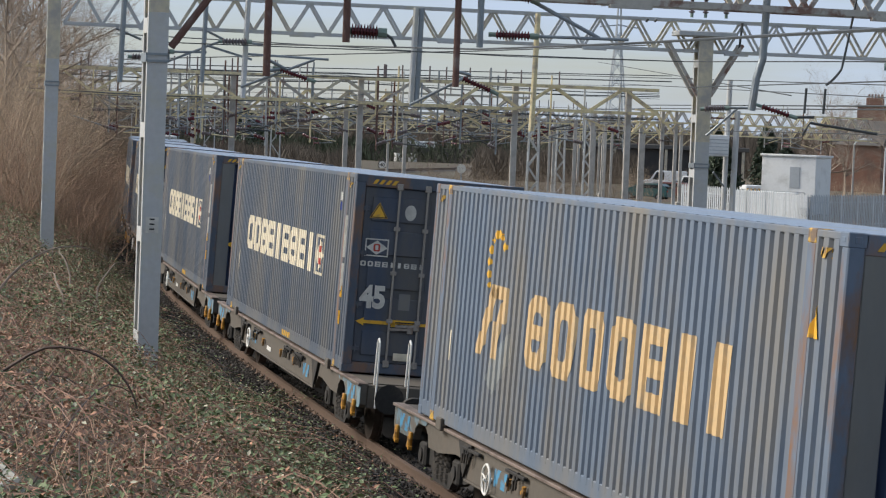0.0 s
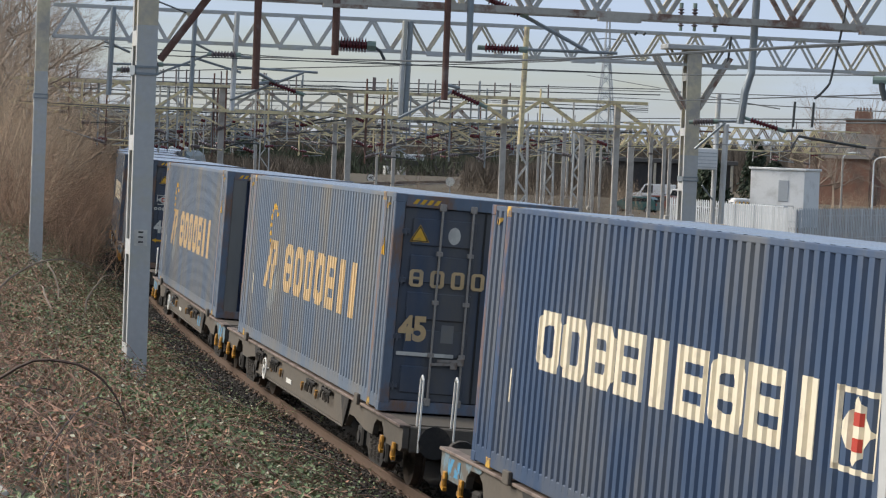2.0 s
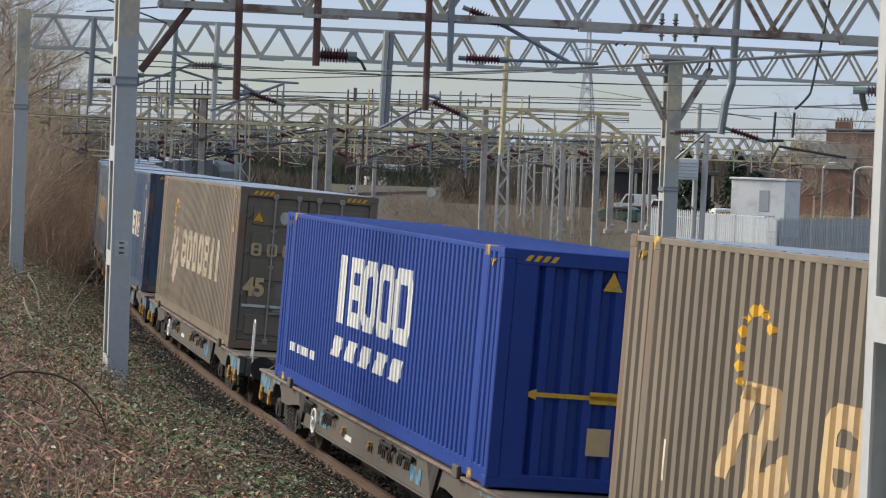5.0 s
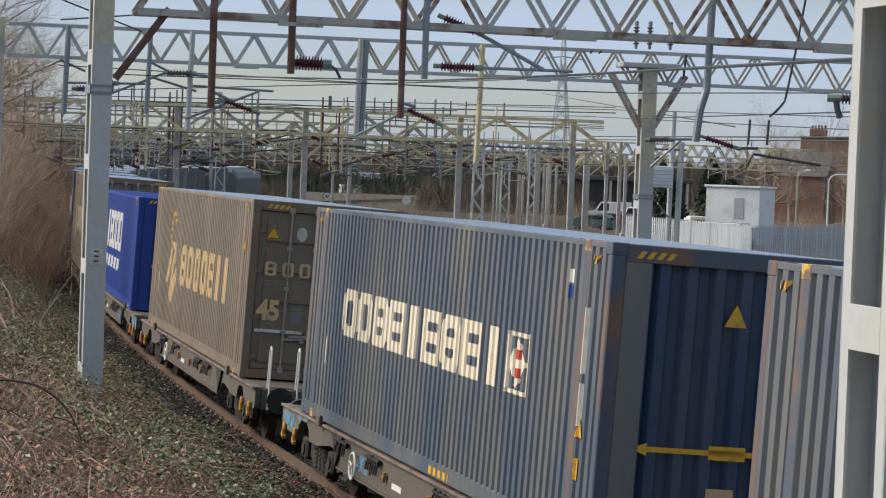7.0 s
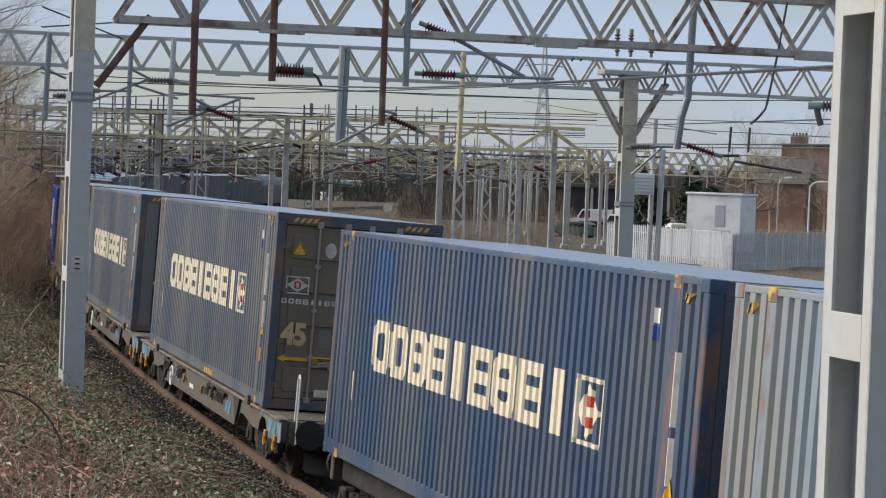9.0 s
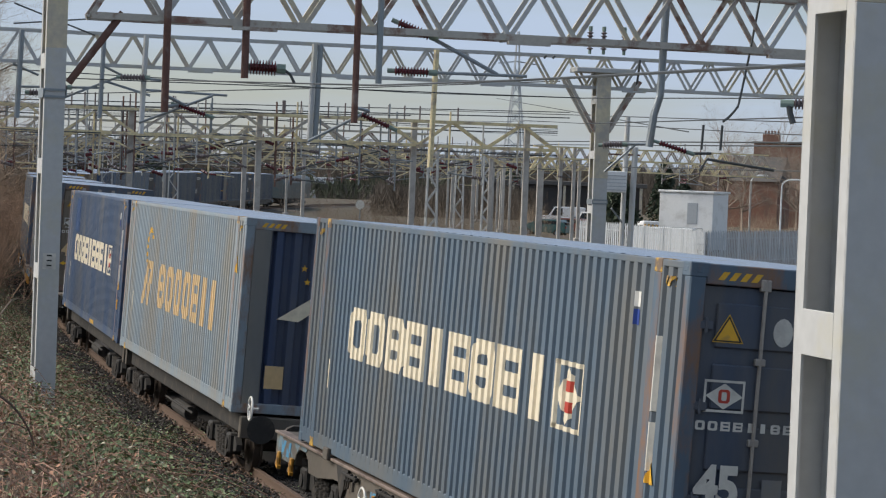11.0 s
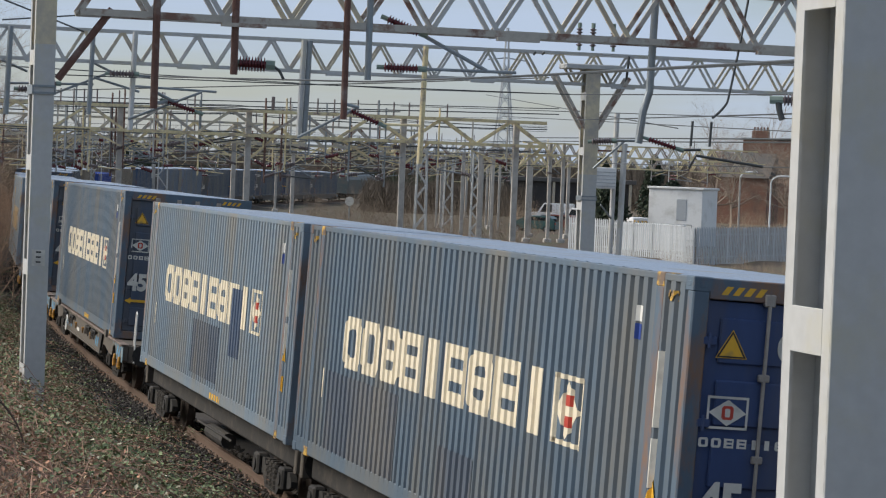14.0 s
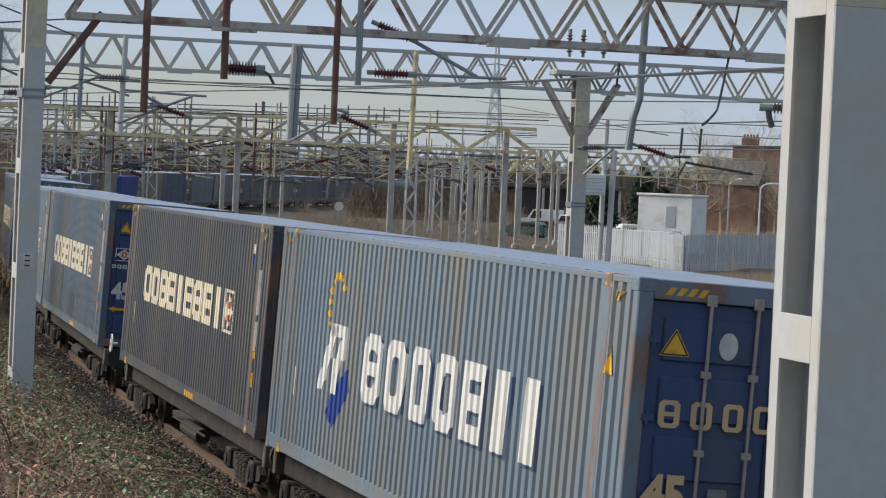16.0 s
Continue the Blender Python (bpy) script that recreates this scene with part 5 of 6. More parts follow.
# ---- beyond the line: buildings, fence, vehicles ----
RENDER_WHITE = mat("white_coated_panels", (0.74, 0.75, 0.75), 0.6, 0, 6, 0.06, 0.03, (0.50, 0.50, 0.48), (0.5, 0.75), 0.8)
BRICK = mat("weathered_red_brick", (0.20, 0.10, 0.07), 0.9, 0, 8, 0.3, 0.1, (0.14, 0.09, 0.07), (0.45, 0.65), 0.6)
SLATE = mat("dark_slate_roof", (0.10, 0.095, 0.09), 0.8, 0, 4, 0.2, 0.1)
PALE_STEEL = mat("galvanised_palisade", (0.42, 0.45, 0.48), 0.55, 0.2, 10, 0.12, 0.03, per=0.12)
BLACKISH = mat("dark_cladding", (0.045, 0.042, 0.042), 0.7, 0, 3, 0.2, 0.03, (0.08, 0.07, 0.06), (0.5, 0.7), 0.4)
TYRE = mat("tyre_rubber", (0.02, 0.02, 0.02), 0.85, 0, 20, 0.2, 0.02)


def put(u, d, z=0.0, turn=0.0):
    p = w3(u, 300, d)
    return pose(p.x, p.y, z, 0, 0, turn)


# white equipment building with a flat roof
b = thing("equipment_building", "white flat-roofed railway equipment building with a door", "building", at=put(1205, 190, -0.3, -24))
part("wall", box((-2.0, -1.7, 0), (2.0, 1.7, 4.2), 0.02), RENDER_WHITE, b)
part("roof", box((-2.12, -1.82, 4.2), (2.12, 1.82, 4.36), 0.03), RENDER_WHITE, b, "flat roof with a pale rim")
part("door", box((0.1, -1.74, 2.0), (0.85, -1.69, 3.5), 0.02), PALE_STEEL, b, "small pale steel door")
part("handrail", rod((-0.9, -2.1, 1.7), (1.4, -2.1, 1.7), 0.03), TUBE, b)
for x in (-0.9, 0.2, 1.4):
    part("rail_post", rod((x, -2.1, 0.6), (x, -2.1, 1.7), 0.025), TUBE, b)
part("landing", box((-1.2, -2.2, 0.55), (1.6, -1.71, 0.65), 0.01), TUBE, b)
b = thing("equipment_cabinet", "low white equipment cabinet behind the palisade", "cabinet", at=put(1150, 178, -0.3, -20))
part("body", box((-2.2, -0.5, 0), (2.2, 0.5, 1.75), 0.03), RENDER_WHITE, b)
part("lid", box((-2.28, -0.58, 1.75), (2.28, 0.58, 1.85), 0.02), RENDER_WHITE, b)

# dark depot building with a speed sign before it
b = thing("depot_building", "long dark clad building with a pale roof box", "building", at=put(548, 430, -1.0, 4))
part("wall", box((-6.5, -5, 0), (8.5, 5, 3.3), 0.05), BLACKISH, b)
part("brick_end", box((-11, -4.5, 0), (-6.5, 4.5, 3.4), 0.05), mat("drab_brown_wall", (0.12, 0.10, 0.085), 0.9, 0, 3, 0.2, 0.05), b, "drab brown end wall")
part("roof_edge", box((-11.4, -4.9, 3.4), (-6.3, 4.9, 3.6), 0.03), SLATE, b)
part("roof_box", box((-5.5, -2, 3.3), (2.0, 2, 4.3), 0.05), RENDER_WHITE, b, "pale roof box")
for x in (-1.5, 0.6):
    part("vent_drum", rod((x - 2.5, -5.8, 0.4), (x - 2.5, -5.8, 2.3), 0.8, 14), RENDER_WHITE, b, "pale round vent drum")


def round_sign(u, v, d, face, figures, r=0.52):
    p = w3(u, v, d)
    t = thing("speed_sign", "round white railway speed sign on a post", "sign", "line signs", at=pose(p.x, p.y, 0))
    part("post", rod((0, 0.06, -0.4), (0, 0.06, p.z + 0.1), 0.05), TUBE, t)
    part("disc", rod((0, 0.03, p.z), (0, -0.01, p.z), r, 24), face, t)
    if figures:
        part("disc_rim", add_lathe(bmesh.new(), (0, 0, p.z), (0, -0.03, p.z), ((0, 0.52), (0.5, 0.56), (1, 0.52)), 24), BLACK, t)
        part("disc_face", rod((0, -0.03, p.z), (0, -0.04, p.z), 0.47, 24), face, t)
        me = letters("40", 0.62).copy()
        me.materials.clear()
        me.materials.append(BLACK)
        ob = part("lettering", me, None, t, "black number 40")
        ob.matrix_basis = pose(0, -0.046, p.z, 90, 0, 0)


round_sign(476, 351, 335, WHITE, True)
round_sign(616, 358, 210, LABEL_W, False, 0.36)

# brick house, its roof and chimney
b = thing("brick_house", "red-brown brick house with slate roof and chimney", "house", at=put(1372, 320, -0.5, -15))
part("wall", box((-4, -4, 0), (7, 6, 10.2), 0.03), BRICK, b)
part("roof", box((-4.2, -4.2, 10.2), (7.2, 6.2, 10.4), 0.05), SLATE, b)
part("chimney", box((-3.2, -2.5, 10.4), (-1.2, -1.5, 11.3), 0.03), BRICK, b, "brick chimney stack")
for k in range(5):
    part("chimney_pot", rod((-2.95 + 0.38 * k, -2, 11.3), (-2.95 + 0.38 * k, -2, 11.75), 0.11, 8), RUST, b)
for x in (1.2, 4.2):
    part("window", box((x, -4.05, 6.2), (x + 1.1, -3.98, 8.0), 0.02), GLASS, b)
    part("window_sill", box((x - 0.1, -4.12, 6.1), (x + 1.2, -3.98, 6.2), 0.01), RENDER_WHITE, b)
b = thing("brick_house", "lower brick house with a pitched slate roof", "house", at=put(1300, 300, -0.5, -20))
part("wall", box((-3.2, -3, 0), (4, 3, 5.6), 0.03), BRICK, b)
bm = bmesh.new()
profile_plate(bm, ((-3.4, 5.6), (3.4, 5.6), (0, 8.4)), -3.6, 4.3)
part("roof", bm, SLATE, b, "pitched dark slate roof")
b = thing("yard_shed", "long low dark shed behind the yard", "building", at=put(975, 300, -0.5, 2))
part("wall", box((-9, 0, 0), (9, 10, 4.3), 0.05), BLACKISH, b)
part("roof", box((-9.4, -0.6, 4.3), (9.4, 10.4, 4.8), 0.05), SLATE, b)
for k in range(7):
    part("column", box((-8.8 + 2.9 * k, -0.5, 0), (-8.5 + 2.9 * k, -0.2, 4.3), 0.02), STEEL_YELLOW, b, "pale steel column")


def palisade(u0, d0, u1, d1, n, label):
    a, e = w3(u0, 300, d0), w3(u1, 300, d1)
    a.z = e.z = -0.3
    f = thing("palisade_fence", label, "fence", "palisade fences", kind="")
    ln = (e - a).length
    ang = math.degrees(math.atan2(e.y - a.y, e.x - a.x))
    f.matrix_basis = pose(a.x, a.y, a.z, 0, 0, ang)
    me = bpy.data.meshes.new("pale")
    w = ln / n
    v = [(-w * 0.36, 0, 0.05), (-w * 0.12, -0.03, 0.05), (w * 0.12, -0.03, 0.05), (w * 0.36, 0, 0.05), (-w * 0.36, 0, 2.1), (-w * 0.12, -0.03, 2.25), (w * 0.12, -0.03, 2.25), (w * 0.36, 0, 2.1)]
    me.from_pydata(v, [], [(0, 1, 5, 4), (1, 2, 6, 5), (2, 3, 7, 6)])
    me.materials.append(PALE_STEEL)
    for k in range(n):
        ob = part("pale", me, None, f)
        ob.matrix_basis = pose(w * (k + 0.5), 0, 0)
    for z in (0.45, 1.75):
        part("rail", box((0, 0.002, z), (ln, 0.05, z + 0.06)), PALE_STEEL, f)
    for k in range(int(ln / 2.75) + 1):
        part("post", box((k * 2.75 - 0.05, 0.05, 0), (k * 2.75 + 0.05, 0.15, 2.15), 0.01), PALE_STEEL, f)


palisade(1005, 172, 1165, 158, 46, "pale galvanised steel palisade fence")
palisade(1165, 158, 1230, 150, 26, "pale galvanised palisade gate section")
palisade(1230, 150, 1480, 175, 96, "dull grey steel palisade fence beside tall grass")


def make_car(u, d, turn, paint, label, van=False):
    c = thing("van" if van else "parked_car", label, "van" if van else "car", "parked vehicles", at=put(u, d, -0.3, turn))
    L2, h = (2.4, 1.95) if van else (2.05, 1.42)
    bm = bmesh.new()
    out = ((-L2, 0.32), (L2, 0.32), (L2, 0.75), (L2 - 0.25, 0.95), (L2 - 1.0, 1.0), (L2 - 1.55, h), (-L2 + (0.1 if van else 0.6), h), (-L2 + 0.02, 0.98))
    profile_plate(bm, out, -0.84, 0.84)
    bmesh.ops.bevel(bm, geom=list(bm.edges), offset=0.06, segments=2, affect="EDGES")
    part("body", bm, paint, c)
    for s in (-1, 1):
        x0, x1 = sorted((s * 0.83, s * 0.846))
        part("side_window", profile_plate(bmesh.new(), ((L2 - 1.2, 1.02), (L2 - 1.62, h - 0.12), (0.0 if van else -L2 + 0.75, h - 0.12), (0.0 if van else -L2 + 0.45, 1.02)), x0, x1), GLASS, c)
        for y in (-L2 + 0.75, L2 - 0.75):
            w = part("wheel", rod((s * 0.70, y, 0.31), (s * 0.87, y, 0.31), 0.31, 16), TYRE, c)
            part("rim", rod((s * 0.865, y, 0.31), (s * 0.88, y, 0.31), 0.19, 12), TUBE, w)
    part("windscreen", profile_plate(bmesh.new(), ((L2 - 1.0, 1.03), (L2 - 0.97, 1.06), (L2 - 1.47, h - 0.06), (L2 - 1.52, h - 0.08)), -0.70, 0.70), GLASS, c)
    part("rear_window", box((-0.6, -L2 - 0.0, 1.0), (0.6, -L2 + 0.5, h - 0.2), 0.02) if not van else box((-0.6, -L2 - 0.0, 1.2), (0.6, -L2 + 0.1, h - 0.25), 0.02), GLASS, c)
    for s in (-1, 1):
        part("tail_lamp", box((s * 0.7 - 0.1, -L2 - 0.01, 0.72), (s * 0.7 + 0.1, -L2 + 0.05, 0.88), 0.01), RED, c)
    return c


CAR_TEAL = mat("dark_teal_car_paint", (0.05, 0.12, 0.12), 0.3, 0.2, 5, 0.05, 0.0)
CAR_SILVER = mat("silver_car_paint", (0.45, 0.47, 0.5), 0.3, 0.4, 5, 0.05, 0.0)
CAR_WHITE = mat("white_car_paint", (0.75, 0.76, 0.77), 0.35, 0, 5, 0.05, 0.0)
CAR_RED = mat("dull_red_car_paint", (0.18, 0.06, 0.045), 0.4, 0, 5, 0.08, 0.0)
make_car(945, 222, 70, CAR_TEAL, "dark teal car parked in the yard")
make_car(972, 235, 62, CAR_SILVER, "silver car parked in the yard")
make_car(985, 232, 75, CAR_RED, "dull red car parked in the yard")
make_car(1002, 250, 80, CAR_SILVER, "silver car parked in the yard")
make_car(975, 275, 85, CAR_WHITE, "white van parked in the yard", True)
make_car(1030, 240, 60, CAR_WHITE, "white van parked in the yard", True)
make_car(880, 300, 85, CAR_WHITE, "white van parked in the yard", True)
v = make_car(1122, 198, 12, CAR_WHITE, "white works van with an orange chevron band", True)
for k in range(6):
    part("chevron", box((-0.8 + 0.28 * k, -2.43, 1.5), (-0.66 + 0.28 * k, -2.405, 1.75)), YELLOW, v, "orange chevron")

# transformer box on two poles
b = thing("pole_transformer", "pale grey switch box mounted between two poles", "transformer", at=put(1066, 150, -0.4, 5))
part("housing", box((-0.72, -0.4, 4.3), (0.55, 0.4, 5.5), 0.03), RENDER_WHITE, b)
for k in range(5):
    part("louvre", box((-0.70, -0.43, 4.42 + 0.2 * k), (0.53, -0.395, 4.46 + 0.2 * k)), PALE_STEEL, b)
part("pole", rod((0.5, 0.5, 0), (0.62, 0.5, 8.6), 0.15, 10), STEEL_GREY, b)
part("pole", rod((1.0, 0.5, 0), (1.12, 0.5, 6.9), 0.17, 10), STEEL_GREY, b)
part("cross_arm", box((-0.6, 0.4, 6.4), (1.4, 0.5, 6.5)), RUST, b)
part("stay", rod((-0.2, 0, 3.4), (0.5, 0.4, 2.6), 0.05), TUBE, b)


def street_lamp(u, d, z1):
    t = thing("street_lamp", "pale grey street lamp with a curved neck", "street lamp", "street lamps", at=put(u, d, -0.3))
    part("column", rod((0, 0, 0), (0, 0, z1), 0.085, 10, 0.06), RENDER_WHITE, t)
    pts = [Vector((0.75 * (1 - math.cos(a)), 0, z1 + 0.55 * math.sin(a))) for a in (0, 0.4, 0.8, 1.2, 1.57)]
    bm = bmesh.new()
    for a, c in zip(pts, pts[1:]):
        add_rod(bm, a, c, 0.055, 8)
    part("neck", bm, RENDER_WHITE, t)
    part("lantern", box((0.7, -0.12, z1 + 0.48), (1.4, 0.12, z1 + 0.62), 0.04), RENDER_WHITE, t)


street_lamp(1357, 205, 4.9)
street_lamp(1303, 220, 5.2)


# ---- trees and undergrowth ----
def twigs(verts, faces, a, b, r0, r1, mats=None, m=0):
    d = (b - a)
    if d.length < 1e-4:
        return
    d.normalize()
    u = d.orthogonal().normalized()
    w = d.cross(u)
    n = len(verts)
    for p, r in ((a, r0), (b, r1)):
        for k in range(3):
            q = k * math.tau / 3
            verts.append(p + u * (r * math.cos(q)) + w * (r * math.sin(q)))
    for k in range(3):
        faces.append((n + k, n + (k + 1) % 3, n + 3 + (k + 1) % 3, n + 3 + k))
        if mats is not None:
            mats.append(m)


def grow(rng, verts, faces, p, d, length, r, level, kids, droop=0.0, wild=0.35):
    """A limb in three bends, with smaller limbs from it."""
    steps = 3
    for k in range(steps):
        d = (d + Vector((rng.gauss(0, wild), rng.gauss(0, wild), rng.gauss(0, wild * 0.6) - droop)) * 0.45).normalized()
        q = p + d * (length / steps)
        r1 = r * 0.78
        twigs(verts, faces, p, q, r, r1)
        if level > 0:
            for _ in range(kids):
                side = Vector((rng.gauss(0, 1), rng.gauss(0, 1), rng.gauss(0, 0.5))).normalized()
                grow(rng, verts, faces, q, (d * 0.75 + side * 0.75 + Vector((0, 0, 0.15))).normalized(), length * rng.uniform(0.42, 0.62), r1 * 0.55, level - 1, kids, droop, wild)
        p, r = q, r1


def poly_object(name, verts, faces, material, smooth=False):
    me = bpy.data.meshes.new(name)
    me.from_pydata([tuple(v) for v in verts], [], faces)
    for m in (material if isinstance(material, (tuple, list)) else (material,)):
        me.materials.append(m)
    return me


BARK = mat("grey_brown_bark", (0.24, 0.19, 0.15), 0.9, 0, 12, 0.3, 0.1, per=0.25)
TWIG = mat("brown_winter_twigs", (0.33, 0.25, 0.175), 0.9, 0, 12, 0.3, 0.0, per=0.45)
TWIG_WARM = mat("red_brown_winter_twigs", (0.29, 0.19, 0.13), 0.9, 0, 12, 0.3, 0.0, per=0.5)
DRY_WEED = mat("dry_brown_weeds", (0.25, 0.19, 0.13), 0.9, 0, 12, 0.2, 0.0, per=0.4)
FAR_BROWN = mat("far_brown_scrub", (0.15, 0.118, 0.088), 0.95, 0, 3, 0.3, 0.0, per=0.45)
FAR_GREEN = mat("far_dark_green_scrub", (0.065, 0.075, 0.045), 0.95, 0, 3, 0.3, 0.0, per=0.45)
TWIG_RED = mat("reddish_bramble_canes", (0.30, 0.18, 0.13), 0.8, 0, 12, 0.3, 0.0, per=0.4)
STRAW = mat("dead_straw", (0.46, 0.37, 0.24), 0.9, 0, 12, 0.2, 0.0, per=0.4)
LEAF = mat("bramble_leaf", (0.12, 0.16, 0.066), 0.6, 0, 20, 0.25, 0.0, per=0.5)
LEAF_PALE = mat("pale_leaf_underside", (0.42, 0.40, 0.29), 0.7, 0, 20, 0.2, 0.0, per=0.35)
LEAF_DEAD = mat("dead_brown_leaf", (0.33, 0.18, 0.115), 0.85, 0, 20, 0.3, 0.0, per=0.5)
FLOWER = mat("cream_blossom", (0.72, 0.70, 0.52), 0.7, 0, 20, 0.1, 0.0)
EVERGREEN = mat("dark_evergreen_leaf", (0.025, 0.04, 0.02), 0.7, 0, 10, 0.3, 0.0, per=0.5)
HAZE_TWIG = mat("far_winter_trees", (0.185, 0.155, 0.13), 0.95, 0, 3, 0.3, 0.0, per=0.35)


def bare_tree(at, h, seed, label, kids=2, levels=4, r=None, material=BARK):
    rng = random.Random(seed)
    t = thing("bare_tree", label, "tree", "bare trees", at=pose(*at))
    r = r or h * 0.018
    v, f = [], []
    p = Vector((0, 0, 0))
    d = Vector((0, 0, 1))
    heads = []
    for k in range(6):
        q = p + (d + Vector((rng.gauss(0, 0.08), rng.gauss(0, 0.08), 0))).normalized() * h * 0.13
        twigs(v, f, p, q, r * (1 - 0.12 * k), r * (1 - 0.12 * (k + 1)))
        if k > 0:
            heads.append((q, r * (0.6 - 0.06 * k)))
        p = q
    part("trunk", poly_object("trunk", v, f, material), None, t)
    v, f = [], []
    for q, rr in heads:
        for _ in range(3):
            side = Vector((rng.gauss(0, 1), rng.gauss(0, 1), rng.uniform(0.4, 1.4))).normalized()
            grow(rng, v, f, q, side, h * rng.uniform(0.22, 0.4), rr, levels - 2, kids, -0.05)
    part("crown", poly_object("crown", v, f, material), None, t)


for u, d, h, sd in ((1263, 262, 10.2, 3), (1290, 275, 8.5, 4), (1235, 280, 8.6, 5), (1362, 300, 12.2, 6), (1385, 290, 9, 7), (1398, 260, 8.2, 17)):
    p = w3(u, 300, d)
    bare_tree((p.x, p.y, -0.4), h, sd, "bare winter tree with fine branches", 2, 5, 0.16)
for s, lat, h, sd in ((-118, 4.6, 10.5, 11), (-112, 6.2, 11.5, 12), (-105, 5.4, 11, 13), (-124, 5.9, 9.5, 14), (-98, 6.6, 12, 15), (-109, 3.6, 8, 16), (-130, 5.6, 8, 18), (-92, 4.4, 9, 19), (-100, 7.6, 13, 20)):
    m = curve_pose(s, -lat)
    bare_tree((m.translation.x, m.translation.y, ground_z(m.translation.x, m.translation.y) - 0.1), h, sd, "bare many-stemmed tree in an overgrown hedge", 2, 5, 0.13)


def evergreen(u, d, h, w, seed, label):
    rng = random.Random(seed)
    p = w3(u, 300, d)
    t = thing("evergreen_tree", label, "tree", "evergreens", at=pose(p.x, p.y, -0.4))
    part("trunk", rod((0, 0, 0), (0, 0, h * 0.8), 0.15, 6, 0.04), BARK, t)
    v, f = [], []
    for _ in range(2200):
        z = rng.random() ** 0.8
        rr = w * (1 - z) ** 0.6 * rng.uniform(0.3, 1.05)
        a = rng.random() * math.tau
        c = Vector((rr * math.cos(a), rr * math.sin(a), h * (0.08 + 0.92 * z)))
        n = Vector((rng.gauss(0, 1), rng.gauss(0, 1), rng.gauss(0, 1))).normalized()
        e = n.orthogonal().normalized() * rng.uniform(0.12, 0.3)
        g = n.cross(e) * 0.5
        k = len(v)
        v += [c - e, c + g, c + e, c - g]
        f.append((k, k + 1, k + 2, k + 3))
    part("crown", poly_object("crown", v, f, EVERGREEN), None, t)


for u, d, h, w, sd in ((1152, 250, 7.2, 1.9, 1), (1062, 210, 6.6, 2.2, 2), (1075, 190, 5.2, 2.0, 3), (230, 330, 7, 5, 4), (640, 460, 8, 6, 5), (420, 470, 9, 6, 6), (880, 360, 6.5, 5, 7), (1185, 265, 5, 2.5, 8)):
    evergreen(u, d, h, w, sd, "dark green evergreen shrub in the yard")


def thicket(name, label, seed, places, material, kids=2, levels=2, wild=0.3):
    """Many-stemmed bare bushes as one mass; places: x, y, z, height, stems."""
    rng = random.Random(seed)
    v, f = [], []
    for x, y, z, h, n in places:
        for _ in range(n):
            d = Vector((rng.gauss(0, 0.35), rng.gauss(0, 0.35), 1)).normalized()
            grow(rng, v, f, Vector((x + rng.gauss(0, 0.3), y + rng.gauss(0, 0.3), z - 0.1)), d, h * rng.uniform(0.6, 1.0), 0.006 + 0.0024 * h, levels, kids, 0.0, wild)
    return tagged(new(name, poly_object(name, v, f, material)), label, "undergrowth", kind="stuff")


def on_line(s, lat):
    p = curve_pose(s, -lat).translation
    z = ground_z(p.x, p.y)
    return p.x, p.y, max(z, -0.15 - 0.57 * (lat - 1.55)) if lat < 2.4 else z


rg = random.Random(21)


def hedge_spots(n, s0, s1, lat0, lat1, h0, h1, stems):
    """Places in the hedge on the outside of the bend, where it is open to the bank."""
    out = []
    while len(out) < n:
        x, y, z = on_line(rg.uniform(s0, s1), rg.uniform(lat0, lat1))
        if -12.8 < math.degrees(math.atan2(x, y)) < -5.5:
            out.append((x, y, z, rg.uniform(h0, h1), stems))
    return out


thicket("hedge_thicket", "tangle of bare brown bushes along the bank", 22, hedge_spots(300, -150, -85, 4.0, 12, 2.0, 5.4, 6), TWIG)
thicket("hedge_thicket", "dense red-brown scrub beside the track", 23, hedge_spots(330, -152, -70, 2.3, 7, 1.2, 3.4, 6), TWIG_WARM)


def scrub_at(n, u0, u1, d0, d1, h0, h1, rng):
    out = []
    for _ in range(n):
        u, d = rng.uniform(u0, u1), rng.uniform(d0, d1)
        p = w3(u, 300, d)
        if lat_of(p.x, p.y) < -4.5:
            out.append((p.x, p.y, -0.35, rng.uniform(h0, h1), 4))
    return out


thicket("yard_scrub", "reddish-brown bare scrub between the yard tracks", 24, scrub_at(260, 540, 930, 120, 260, 0.9, 2.6, rg), FAR_BROWN)
thicket("yard_scrub", "dry brown tall weeds before the fence", 25, scrub_at(300, 1090, 1500, 95, 148, 0.5, 1.3, rg), DRY_WEED, 2, 1)
thicket("yard_scrub", "brown scrub round the equipment building", 26, scrub_at(150, 900, 1420, 205, 290, 0.8, 2.6, rg), TWIG)
thicket("yard_scrub", "brown scrub deep in the yard", 28, scrub_at(240, -120, 900, 280, 440, 1.5, 4.5, rg), HAZE_TWIG)


